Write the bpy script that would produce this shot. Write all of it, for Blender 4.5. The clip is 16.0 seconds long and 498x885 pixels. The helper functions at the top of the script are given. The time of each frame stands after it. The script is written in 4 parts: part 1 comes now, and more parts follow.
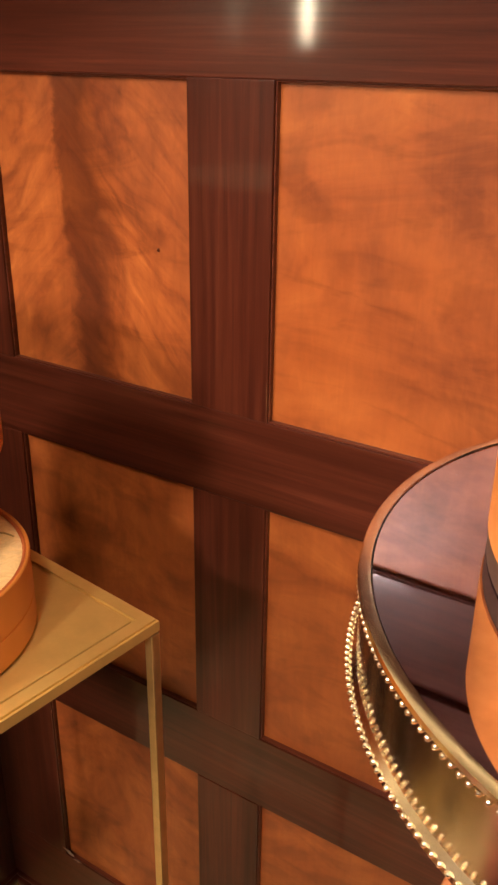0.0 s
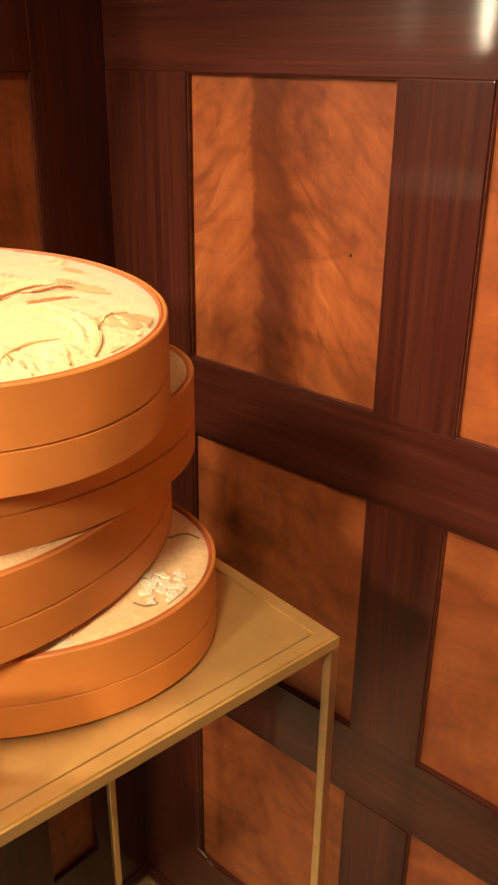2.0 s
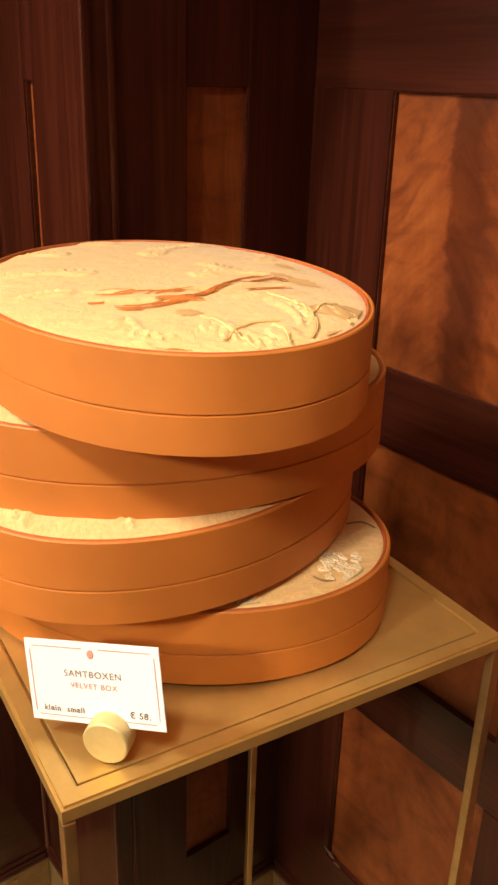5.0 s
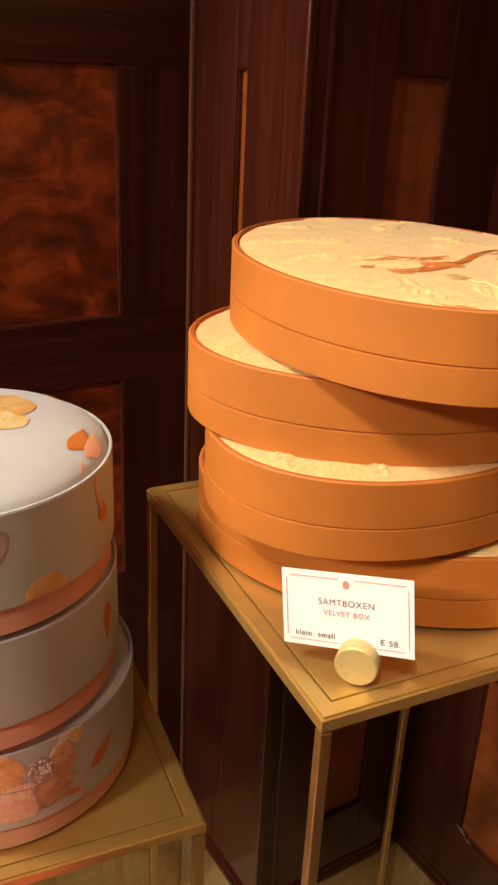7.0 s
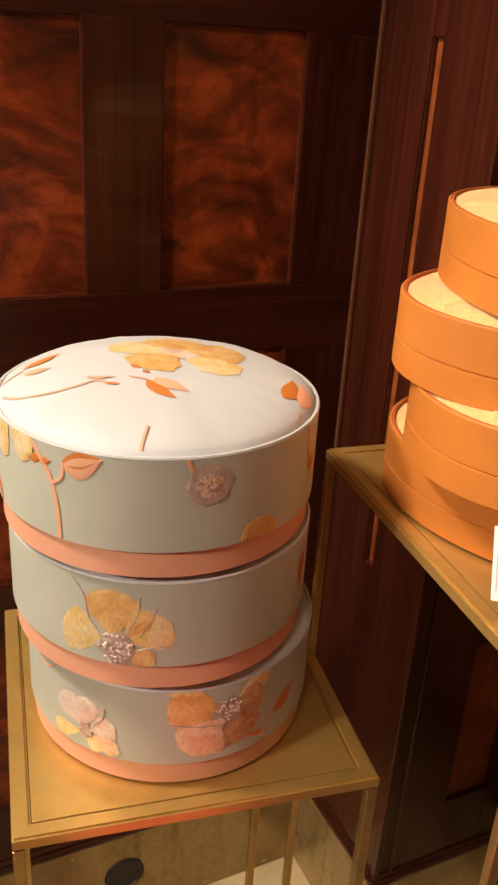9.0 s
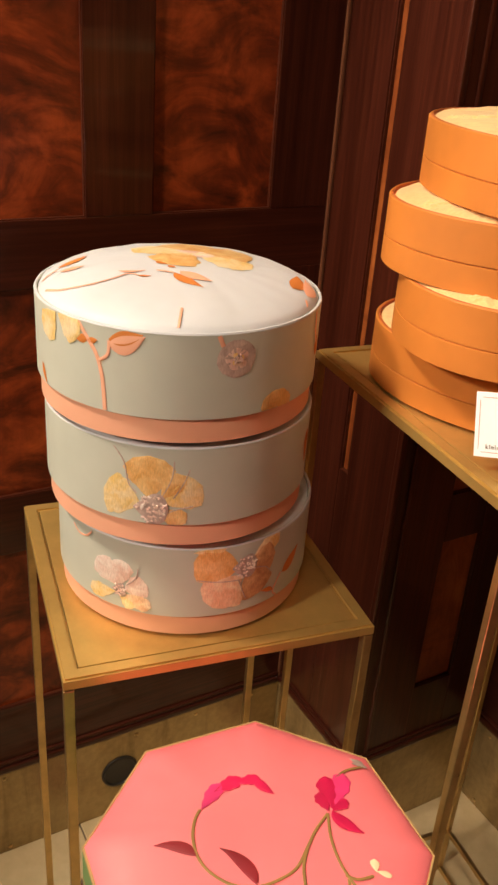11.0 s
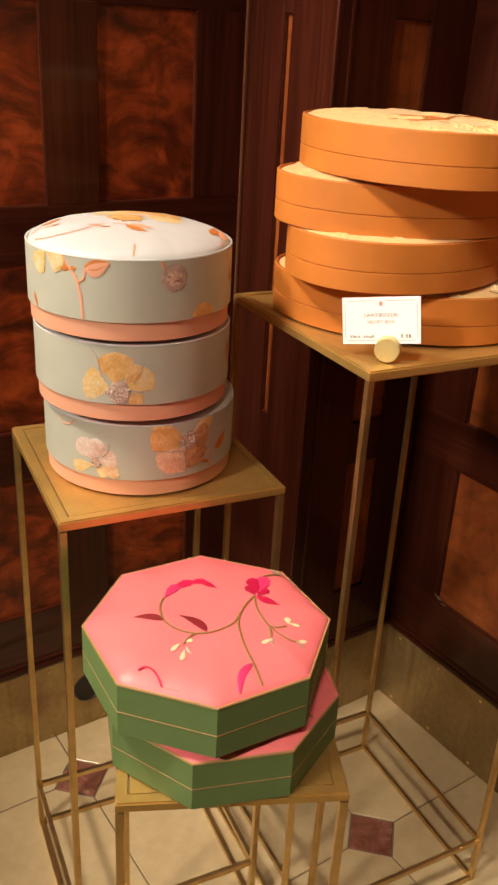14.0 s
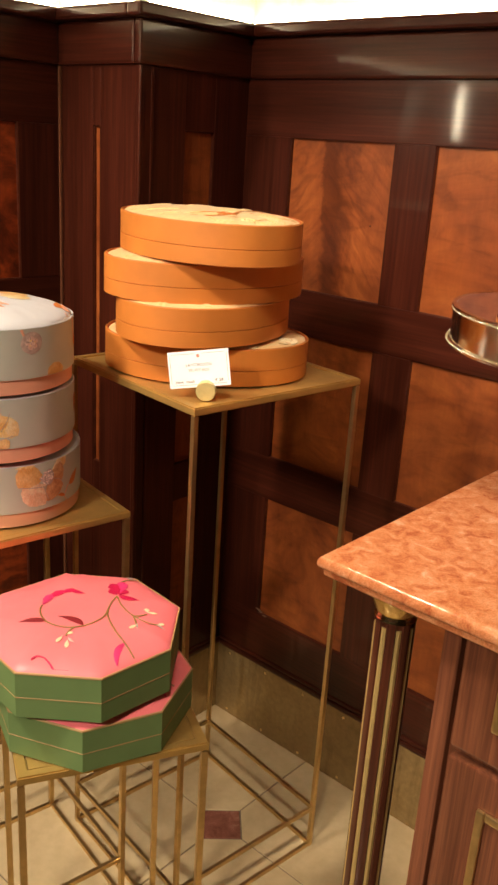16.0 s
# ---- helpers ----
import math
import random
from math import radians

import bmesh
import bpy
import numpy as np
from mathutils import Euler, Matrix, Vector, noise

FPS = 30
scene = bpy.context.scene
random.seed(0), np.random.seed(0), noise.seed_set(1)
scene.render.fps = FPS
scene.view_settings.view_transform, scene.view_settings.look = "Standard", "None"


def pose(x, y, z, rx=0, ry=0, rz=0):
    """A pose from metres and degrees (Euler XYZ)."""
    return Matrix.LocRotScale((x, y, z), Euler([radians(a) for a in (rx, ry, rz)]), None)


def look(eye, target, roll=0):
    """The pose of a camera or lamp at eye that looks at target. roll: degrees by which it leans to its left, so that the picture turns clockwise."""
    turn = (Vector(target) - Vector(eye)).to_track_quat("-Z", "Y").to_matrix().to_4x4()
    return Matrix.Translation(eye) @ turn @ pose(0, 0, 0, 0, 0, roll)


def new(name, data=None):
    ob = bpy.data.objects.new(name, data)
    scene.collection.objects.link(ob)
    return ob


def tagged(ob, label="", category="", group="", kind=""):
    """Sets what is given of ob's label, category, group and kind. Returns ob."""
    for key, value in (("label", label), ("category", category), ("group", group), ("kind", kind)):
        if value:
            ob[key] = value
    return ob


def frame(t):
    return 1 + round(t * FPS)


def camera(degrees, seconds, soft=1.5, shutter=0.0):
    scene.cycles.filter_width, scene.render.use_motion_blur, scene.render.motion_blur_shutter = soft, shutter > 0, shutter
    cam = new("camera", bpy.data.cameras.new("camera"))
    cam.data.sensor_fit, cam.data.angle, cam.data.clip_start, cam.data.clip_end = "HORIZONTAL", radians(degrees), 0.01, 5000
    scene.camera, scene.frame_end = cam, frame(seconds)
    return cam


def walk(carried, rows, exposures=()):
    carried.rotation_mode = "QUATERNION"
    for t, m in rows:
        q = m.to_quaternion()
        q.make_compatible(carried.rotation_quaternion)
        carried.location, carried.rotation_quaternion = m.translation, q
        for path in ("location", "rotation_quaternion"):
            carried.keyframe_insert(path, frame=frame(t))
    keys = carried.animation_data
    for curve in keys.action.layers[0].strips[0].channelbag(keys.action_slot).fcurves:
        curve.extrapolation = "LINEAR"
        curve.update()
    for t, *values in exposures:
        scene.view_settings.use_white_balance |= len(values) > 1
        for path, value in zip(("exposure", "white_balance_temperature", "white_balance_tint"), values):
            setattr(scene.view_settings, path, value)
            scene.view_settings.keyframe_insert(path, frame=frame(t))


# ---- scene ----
cam = camera(32.2, 16.0, 2.6)
PATH = [
    (0, (-0.058, -0.053, 1.514), (-1.031, 1.483, 0.68), 0.8),
    (0.5, (-0.063, -0.057, 1.517), (-1.134, 1.417, 0.692), 0.4),
    (1, (-0.082, -0.069, 1.52), (-1.2, 1.367, 0.692), 0.4),
    (1.5, (-0.099, -0.069, 1.515), (-1.265, 1.33, 0.689), 0.5),
    (2, (-0.115, -0.071, 1.508), (-1.318, 1.297, 0.684), 0.6),
    (2.5, (-0.122, -0.082, 1.511), (-1.364, 1.245, 0.677), 0.9),
    (3, (-0.122, -0.09, 1.508), (-1.413, 1.192, 0.677), 1.0),
    (3.5, (-0.124, -0.107, 1.505), (-1.453, 1.135, 0.675), 1.4),
    (3.7, (-0.123, -0.113, 1.502), (-1.469, 1.117, 0.68), 1.5),
    (5.8, (-0.095, -0.171, 1.5), (-1.566, 0.937, 0.722), 2.1),
    (6, (-0.098, -0.191, 1.5), (-1.568, 0.917, 0.718), 2.4),
    (6.5, (-0.107, -0.236, 1.483), (-1.616, 0.831, 0.717), 2.7),
    (7, (-0.121, -0.272, 1.485), (-1.668, 0.72, 0.695), 2.6),
    (7.5, (-0.133, -0.293, 1.477), (-1.717, 0.627, 0.673), 2.7),
    (8, (-0.142, -0.318, 1.471), (-1.754, 0.545, 0.66), 2.8),
    (8.5, (-0.147, -0.344, 1.465), (-1.775, 0.482, 0.648), 3.3),
    (9, (-0.147, -0.367, 1.459), (-1.782, 0.439, 0.634), 3.6),
    (9.2, (-0.145, -0.373, 1.456), (-1.78, 0.428, 0.629), 3.6),
    (11.3, (-0.029, -0.489, 1.425), (-1.557, 0.423, 0.513), 4.1),
    (11.5, (0.0, -0.494, 1.412), (-1.527, 0.412, 0.491), 4.0),
    (12, (0.071, -0.509, 1.404), (-1.459, 0.372, 0.464), 3.8),
    (12.5, (0.134, -0.533, 1.403), (-1.411, 0.327, 0.468), 3.6),
    (13, (0.181, -0.561, 1.406), (-1.373, 0.29, 0.479), 3.2),
    (13.5, (0.218, -0.593, 1.417), (-1.331, 0.298, 0.52), 2.8),
    (14, (0.246, -0.656, 1.429), (-1.243, 0.391, 0.599), 3.2),
    (14.5, (0.263, -0.734, 1.44), (-1.13, 0.473, 0.665), 3.4),
    (15, (0.287, -0.788, 1.448), (-1.039, 0.511, 0.702), 4.0),
    (15.5, (0.337, -0.837, 1.453), (-0.954, 0.513, 0.738), 4.3),
    (16, (0.423, -0.876, 1.473), (-0.819, 0.548, 0.818), 3.6),
]
EXPOSURES = [(0.0, 0.96), (1.4, 1.04), (2.4, 0.82), (3.5, 0.82), (6.0, 0.13), (9.0, 0.24), (11.5, 0.26), (13.5, 0.30), (16.0, 0.36)]
walk(cam, [(t, look(eye, target, roll)) for t, eye, target, roll in PATH], EXPOSURES)

# ---- light ----
WARM = (1.0, 0.835, 0.65)
world = bpy.data.worlds.new("room_air")
scene.world = world
world.use_nodes = True
world.node_tree.nodes["Background"].inputs[0].default_value = (1.0, 0.8, 0.6, 1)
world.node_tree.nodes["Background"].inputs[1].default_value = 0.065


def spot(name, eye, target, power, size, angle, blend=0.5, color=WARM):
    data = bpy.data.lights.new(name, "SPOT")
    data.energy, data.shadow_soft_size, data.spot_size, data.spot_blend, data.color = power, size, radians(angle), blend, color
    ob = new(name, data)
    ob.matrix_world = look(eye, target)
    return ob


spot("downlight_boxes", (-1.05, -1.25, 2.68), (-0.7, 0.1, 1.0), 152, 0.14, 47, 0.55)
spot("downlight_wall", (0.20, -0.75, 2.68), (0.06, 0.60, 0.90), 84, 0.12, 62, 0.9)
# unseen front fill, added to light box fronts and floor evenly
spot("fill_front", (-0.05, -2.70, 2.68), (-0.50, 0.1, 0.7), 285, 0.17, 55, 0.8)

# ---- materials ----


def nodes_of(name):
    m = bpy.data.materials.new(name)
    m.use_nodes = True
    n, l = m.node_tree.nodes, m.node_tree.links
    return m, n, l, n["Principled BSDF"]


def ramp(n, l, src, stops):
    r = n.new("ShaderNodeValToRGB")
    e = r.color_ramp.elements
    while len(e) < len(stops):
        e.new(0.5)
    for k, (p, c) in zip(e, stops):
        k.position, k.color = p, (*c, 1)
    l.new(src, r.inputs[0])
    return r.outputs[0]


def coords(n, l, scale=(1, 1, 1), kind="Object", jitter=0.0):
    tc = n.new("ShaderNodeTexCoord")
    mp = n.new("ShaderNodeMapping")
    mp.inputs["Scale"].default_value = scale
    l.new(tc.outputs[kind], mp.inputs[0])
    if jitter:
        oi = n.new("ShaderNodeObjectInfo")
        mu = n.new("ShaderNodeMath")
        mu.operation = "MULTIPLY"
        mu.inputs[1].default_value = jitter
        l.new(oi.outputs["Random"], mu.inputs[0])
        l.new(mu.outputs[0], mp.inputs["Location"])
    return mp.outputs[0]


def noise_tex(n, l, vec, scale, detail=4.0, rough=0.55, distort=0.0):
    t = n.new("ShaderNodeTexNoise")
    t.inputs["Scale"].default_value, t.inputs["Detail"].default_value = scale, detail
    t.inputs["Roughness"].default_value, t.inputs["Distortion"].default_value = rough, distort
    l.new(vec, t.inputs["Vector"])
    return t.outputs[0]


def math_node(n, l, op, a, b=None):
    m = n.new("ShaderNodeMath")
    m.operation = op
    for i, v in enumerate((a, b)):
        if v is None:
            continue
        if isinstance(v, (int, float)):
            m.inputs[i].default_value = v
        else:
            l.new(v, m.inputs[i])
    return m.outputs[0]


def bump(n, l, bsdf, src, strength, distance=0.002):
    b = n.new("ShaderNodeBump")
    b.inputs["Strength"].default_value, b.inputs["Distance"].default_value = strength, distance
    l.new(src, b.inputs["Height"])
    l.new(b.outputs[0], bsdf.inputs["Normal"])


def mixed(n, l, fac, a, b, mode="MIX"):
    m = n.new("ShaderNodeMix")
    m.data_type, m.blend_type = "RGBA", mode
    for i, v in ((0, fac), (6, a), (7, b)):
        if isinstance(v, (int, float)):
            m.inputs[i].default_value = v
        elif isinstance(v, tuple):
            m.inputs[i].default_value = (*v, 1)
        else:
            l.new(v, m.inputs[i])
    return m.outputs[2]


def frame_wood(name, along, tone=1.0, brown=1.0):
    """Dark polished mahogany with its grain along one axis."""
    m, n, l, p = nodes_of(name)
    sc = [150.0, 150.0, 150.0]
    sc["xyz".index(along)] = 4.0
    grain = noise_tex(n, l, coords(n, l, tuple(sc), jitter=9.0), 1.0, 6, 0.65, 0.4)
    broad = noise_tex(n, l, coords(n, l, tuple(s * 0.11 for s in sc), jitter=5.0), 1.0, 4, 0.6, 0.5)
    a = ramp(n, l, grain, [(0.28, tuple(tone * c for c in (0.034, 0.0060 * brown, 0.0032 * brown))), (0.52, tuple(tone * c for c in (0.062, 0.0112 * brown, 0.0056 * brown))), (0.78, tuple(tone * c for c in (0.098, 0.0205 * brown, 0.0095 * brown)))])
    b = ramp(n, l, broad, [(0.3, (0.62, 0.60, 0.58)), (0.7, (1.12, 1.1, 1.08))])
    l.new(mixed(n, l, 1.0, a, b, "MULTIPLY"), p.inputs["Base Color"])
    r = n.new("ShaderNodeMapRange")
    r.inputs[3].default_value, r.inputs[4].default_value = 0.26, 0.42
    l.new(broad, r.inputs[0])
    l.new(r.outputs[0], p.inputs["Roughness"])
    p.inputs["Coat Weight"].default_value, p.inputs["Coat Roughness"].default_value = 0.34, 0.075
    p.inputs["Specular IOR Level"].default_value = 0.2
    ripple = noise_tex(n, l, coords(n, l, (16, 16, 16), jitter=3.0), 1.0, 2)
    bump(n, l, p, math_node(n, l, "ADD", grain, math_node(n, l, "MULTIPLY", ripple, 4.0)), 0.14, 0.001)
    return m


def veneer(name, crotch, blotched_dim=False):
    """Flame mahogany veneer; crotch: a dark clouded spine with feathers sweeping up from it."""
    m, n, l, p = nodes_of(name)
    wob = noise_tex(n, l, coords(n, l, (5, 5, 7), jitter=7.0), 1.0, 4)
    sep = n.new("ShaderNodeSeparateXYZ")
    l.new(coords(n, l, (1, 1, 1), "Generated"), sep.inputs[0])
    across = math_node(n, l, "ADD", sep.outputs[0], math_node(n, l, "MULTIPLY", math_node(n, l, "SUBTRACT", wob, 0.5), 0.22))
    side = math_node(n, l, "SUBTRACT", across, 0.36)
    off = math_node(n, l, "ABSOLUTE", side)
    comb = n.new("ShaderNodeCombineXYZ")
    l.new(math_node(n, l, "MULTIPLY", off, 1.1), comb.inputs[0])
    lift = math_node(n, l, "ADD", sep.outputs[2], math_node(n, l, "MULTIPLY", off, 0.8 if crotch else 0.3))
    l.new(math_node(n, l, "MULTIPLY", lift, 3.0 if crotch else 1.6), comb.inputs[2])
    oi = n.new("ShaderNodeObjectInfo")
    l.new(math_node(n, l, "MULTIPLY", oi.outputs["Random"], 30.0), comb.inputs[1])
    feather = noise_tex(n, l, comb.outputs[0], 2.0, 5, 0.58, 1.6)
    cloud = noise_tex(n, l, coords(n, l, (9, 9, 5), jitter=11.0), 1.0, 5, 0.6, 0.8)
    fine = noise_tex(n, l, coords(n, l, (90, 90, 14), jitter=4.0), 1.0, 5, 0.65, 1.0)
    a = ramp(n, l, feather, [(0.22, (0.145, 0.031, 0.0085)), (0.42, (0.240, 0.059, 0.0140)), (0.6, (0.310, 0.084, 0.0195)), (0.82, (0.41, 0.126, 0.031))])
    col = mixed(n, l, 1.0, a, ramp(n, l, cloud, [(0.28, (0.66, 0.60, 0.56)), (0.5, (0.95, 0.94, 0.93)), (0.75, (1.12, 1.14, 1.16))]), "MULTIPLY")
    col = mixed(n, l, 1.0, col, ramp(n, l, fine, [(0.3, (0.90, 0.88, 0.86)), (0.7, (1.05, 1.05, 1.05))]), "MULTIPLY")
    streak = noise_tex(n, l, coords(n, l, (6, 6, 17), jitter=8.0), 1.0, 4, 0.6, 1.6)
    col = mixed(n, l, 0.6, col, ramp(n, l, streak, [(0.34, (0.62, 0.55, 0.50)), (0.48, (1.0, 1.0, 1.0)), (0.70, (1.06, 1.08, 1.1))]), "MULTIPLY")
    if crotch:
        band = math_node(n, l, "ADD", side, math_node(n, l, "MULTIPLY", math_node(n, l, "SUBTRACT", streak, 0.5), 0.20))
        band = math_node(n, l, "ADD", band, math_node(n, l, "MULTIPLY", math_node(n, l, "SUBTRACT", cloud, 0.5), 0.26))
        band = math_node(n, l, "ADD", math_node(n, l, "MULTIPLY", band, 1.6), 0.35)
        dark = ramp(n, l, band, [(0.18, (1.06, 1.08, 1.1)), (0.27, (0.92, 0.88, 0.86)), (0.33, (0.42, 0.34, 0.31)), (0.54, (0.32, 0.25, 0.23)), (0.72, (0.64, 0.57, 0.54)), (0.92, (1, 1, 1))])
        col = mixed(n, l, 0.92, col, dark, "MULTIPLY")
    if blotched_dim:
        # real blotches, with the west wall's weaker light also put into the colour
        blot = noise_tex(n, l, coords(n, l, (9, 9, 15), jitter=13.0), 1.0, 5, 0.62, 1.1)
        col = mixed(n, l, 1.0, col, ramp(n, l, blot, [(0.32, (0.20, 0.12, 0.11)), (0.46, (0.58, 0.34, 0.30)), (0.58, (1.12, 0.72, 0.62)), (0.72, (1.60, 1.10, 0.95))]), "MULTIPLY")
    l.new(col, p.inputs["Base Color"])
    l.new(ramp(n, l, cloud, [(0.3, (0.5, 0.5, 0.5)), (0.7, (0.36, 0.36, 0.36))]), p.inputs["Roughness"])
    p.inputs["Coat Weight"].default_value, p.inputs["Coat Roughness"].default_value = 0.12, 0.22
    p.inputs["Specular IOR Level"].default_value = 0.35
    bump(n, l, p, fine, 0.06, 0.001)
    return m


def metal(name, color, rough, scratch=0.08, metallic=1.0, fleck=40.0):
    m, n, l, p = nodes_of(name)
    v = noise_tex(n, l, coords(n, l), fleck, 5, 0.65)
    l.new(ramp(n, l, v, [(0.3, tuple(c * 0.82 for c in color)), (0.7, tuple(min(1, c * 1.1) for c in color))]), p.inputs["Base Color"])
    r = n.new("ShaderNodeMapRange")
    r.inputs[3].default_value, r.inputs[4].default_value = rough - scratch, rough + scratch
    l.new(v, r.inputs[0])
    l.new(r.outputs[0], p.inputs["Roughness"])
    p.inputs["Metallic"].default_value = metallic
    return m


def cloth(name, color, thread=900.0, depth=0.25, sheen=0.3, rough=0.7, vary=0.12, patch=14.0):
    m, n, l, p = nodes_of(name)
    w = noise_tex(n, l, coords(n, l), thread, 2)
    big = noise_tex(n, l, coords(n, l), patch, 3)
    l.new(ramp(n, l, big, [(0.3, tuple(c * (1 - vary) for c in color)), (0.7, tuple(min(1, c * (1 + vary)) for c in color))]), p.inputs["Base Color"])
    p.inputs["Roughness"].default_value = rough
    p.inputs["Sheen Weight"].default_value, p.inputs["Sheen Roughness"].default_value = sheen, 0.4
    p.inputs["Sheen Tint"].default_value = (*[min(1, c * 1.2) for c in color], 1)
    bump(n, l, p, w, depth, 0.0006)
    return m


def threads(name, dark, light, shine):
    """Satin stitch: two shades that run into one another, laid in fine threads with a silky gleam."""
    m, n, l, p = nodes_of(name)
    big = noise_tex(n, l, coords(n, l), 55.0, 3, 0.6, 0.6)
    fine = noise_tex(n, l, coords(n, l, (1.0, 1.0, 0.25)), 900.0, 2)
    col = ramp(n, l, big, [(0.36, dark), (0.62, light)])
    l.new(mixed(n, l, 1.0, col, ramp(n, l, fine, [(0.3, (0.82, 0.80, 0.78)), (0.7, (1.06, 1.06, 1.06))]), "MULTIPLY"), p.inputs["Base Color"])
    p.inputs["Roughness"].default_value, p.inputs["Metallic"].default_value = 0.34, shine
    bump(n, l, p, fine, 0.25, 0.0006)
    return m


def stone(name, stops, scale, rough=0.25, speck=0.5, drip=0.0, metallic=0.0):
    m, n, l, p = nodes_of(name)
    v = noise_tex(n, l, coords(n, l, jitter=6.0), scale, 8, 0.65, 0.8)
    col = ramp(n, l, v, stops)
    fine = noise_tex(n, l, coords(n, l), scale * 12, 4)
    if drip:
        run_down = noise_tex(n, l, coords(n, l, (26, 26, 2.5)), 1.0, 5, 0.65, 0.5)
        col = mixed(n, l, drip, col, ramp(n, l, run_down, [(0.32, (0.40, 0.34, 0.28)), (0.46, (0.95, 0.94, 0.92)), (0.7, (1.1, 1.08, 1.05))]), "MULTIPLY")
    col = mixed(n, l, speck, col, ramp(n, l, fine, [(0.35, (0.75, 0.73, 0.7)), (0.65, (1.1, 1.1, 1.1))]), "MULTIPLY")
    l.new(col, p.inputs["Base Color"])
    p.inputs["Roughness"].default_value, p.inputs["Metallic"].default_value = rough, metallic
    bump(n, l, p, fine, 0.05, 0.001)
    return m


def brocade(name, ground, figure, scale):
    """Silk with a woven leafy figure."""
    m, n, l, p = nodes_of(name)
    v = n.new("ShaderNodeTexVoronoi")
    v.inputs["Scale"].default_value = scale
    warp = noise_tex(n, l, coords(n, l), scale * 0.8, 4, 0.6, 2.0)
    vec = n.new("ShaderNodeVectorMath")
    vec.operation = "ADD"
    l.new(coords(n, l), vec.inputs[0])
    cm = n.new("ShaderNodeCombineXYZ")
    for i in range(2):
        l.new(math_node(n, l, "MULTIPLY", warp, 0.06), cm.inputs[i])
    l.new(cm.outputs[0], vec.inputs[1])
    l.new(vec.outputs[0], v.inputs["Vector"])
    swirl = noise_tex(n, l, vec.outputs[0], scale * 1.4, 3, 0.5, 3.5)
    line = math_node(n, l, "ABSOLUTE", math_node(n, l, "SUBTRACT", swirl, 0.5))
    col = ramp(n, l, line, [(0.0, figure), (0.012, figure), (0.05, ground), (1.0, ground)])
    weave = noise_tex(n, l, vec.outputs[0], scale * 3.2, 3, 0.5, 2.5)
    tone = ramp(n, l, weave, [(0.38, tuple(c * 0.90 for c in ground)), (0.5, ground), (0.62, tuple(min(1, c * 1.1) for c in ground))])
    l.new(mixed(n, l, 0.3, tone, col), p.inputs["Base Color"])
    p.inputs["Roughness"].default_value = 0.5
    p.inputs["Sheen Weight"].default_value = 0.25
    bump(n, l, p, math_node(n, l, "ADD", math_node(n, l, "MULTIPLY", swirl, 3.0), weave), 0.16, 0.003)
    return m


WOOD_X, WOOD_Y, WOOD_Z = (frame_wood("mahogany_" + a, a, 0.88, 1.15) for a in "xyz")
# both lighter than the frames; the upright one has caught light in its colour
BEAD, BEAD_LIT = frame_wood("mahogany_bead", "x", 1.3, 1.3), frame_wood("mahogany_lit_upright_bead", "z", 2.2, 2.0)
VENEER_CROTCH, VENEER_SWIRL = veneer("crotch_veneer", True), veneer("swirl_veneer", False)
VENEER_BLOTCHED_DIM = veneer("blotched_dim_veneer", False, True)
BRASS = metal("satin_brass", (0.66, 0.47, 0.21), 0.30, 0.06, 0.92)
BRASS_TOP = metal("satin_gold_sheet", (0.65, 0.42, 0.13), 0.38, 0.05, 0.66, 14.0)
PALE_GOLD = metal("pale_gold", (0.66, 0.53, 0.24), 0.5, 0.05, 0.35, 30.0)
BRASS_BRIGHT = metal("polished_brass", (0.80, 0.58, 0.25), 0.22, 0.05)
SILVER = metal("champagne_metal", (0.86, 0.76, 0.60), 0.16, 0.05)
ORANGE = cloth("orange_velvet", (0.55, 0.182, 0.029), 1500, 0.14, 0.05, 0.55, 0.10)
BROWN_VELVET = cloth("brown_velvet", (0.055, 0.022, 0.010), 1500, 0.12, 0.2, 0.6, 0.08)
ORANGE_TRIM = cloth("russet_piping", (0.42, 0.10, 0.025), 1500, 0.1, 0.3, 0.6)
GOLD_SILK = brocade("gold_brocade", (0.82, 0.55, 0.24), (0.68, 0.37, 0.12), 20)
VINE_THREAD = cloth("gold_vine_thread", (0.80, 0.52, 0.22), 1600, 0.15, 0.05, 0.45, 0.10, 30.0)
RUST_THREAD = cloth("rust_thread", (0.60, 0.19, 0.035), 2000, 0.2, 0.03, 0.6)
SAND_THREAD = cloth("sand_thread", (0.66, 0.40, 0.17), 2000, 0.2, 0.03, 0.6)
CORD = cloth("gold_cord", (0.44, 0.27, 0.11), 2000, 0.3, 0.05, 0.5)
PALE_THREAD = cloth("ivory_thread", (0.80, 0.66, 0.42), 2000, 0.2, 0.03, 0.6)
GREY_SILK = cloth("grey_silk", (0.50, 0.51, 0.44), 1400, 0.1, 0.3, 0.5, 0.05)
GREY_TOP = cloth("pale_silk", (0.58, 0.59, 0.63), 1400, 0.1, 0.3, 0.5, 0.05)
CORAL = cloth("coral_silk", (0.80, 0.40, 0.26), 1400, 0.1, 0.25, 0.6, 0.06)
FLOWER_GOLD = threads("gold_silk_thread", (0.90, 0.62, 0.22), (0.95, 0.78, 0.50), 0.12)
FLOWER_OCHRE = threads("ochre_silk_thread", (0.80, 0.42, 0.13), (0.92, 0.62, 0.28), 0.12)
FLOWER_BLUSH = threads("blush_gold_thread", (0.84, 0.52, 0.32), (0.94, 0.78, 0.56), 0.14)
FLOWER_ROSE = threads("rose_thread", (0.78, 0.52, 0.44), (0.92, 0.79, 0.72), 0.10)
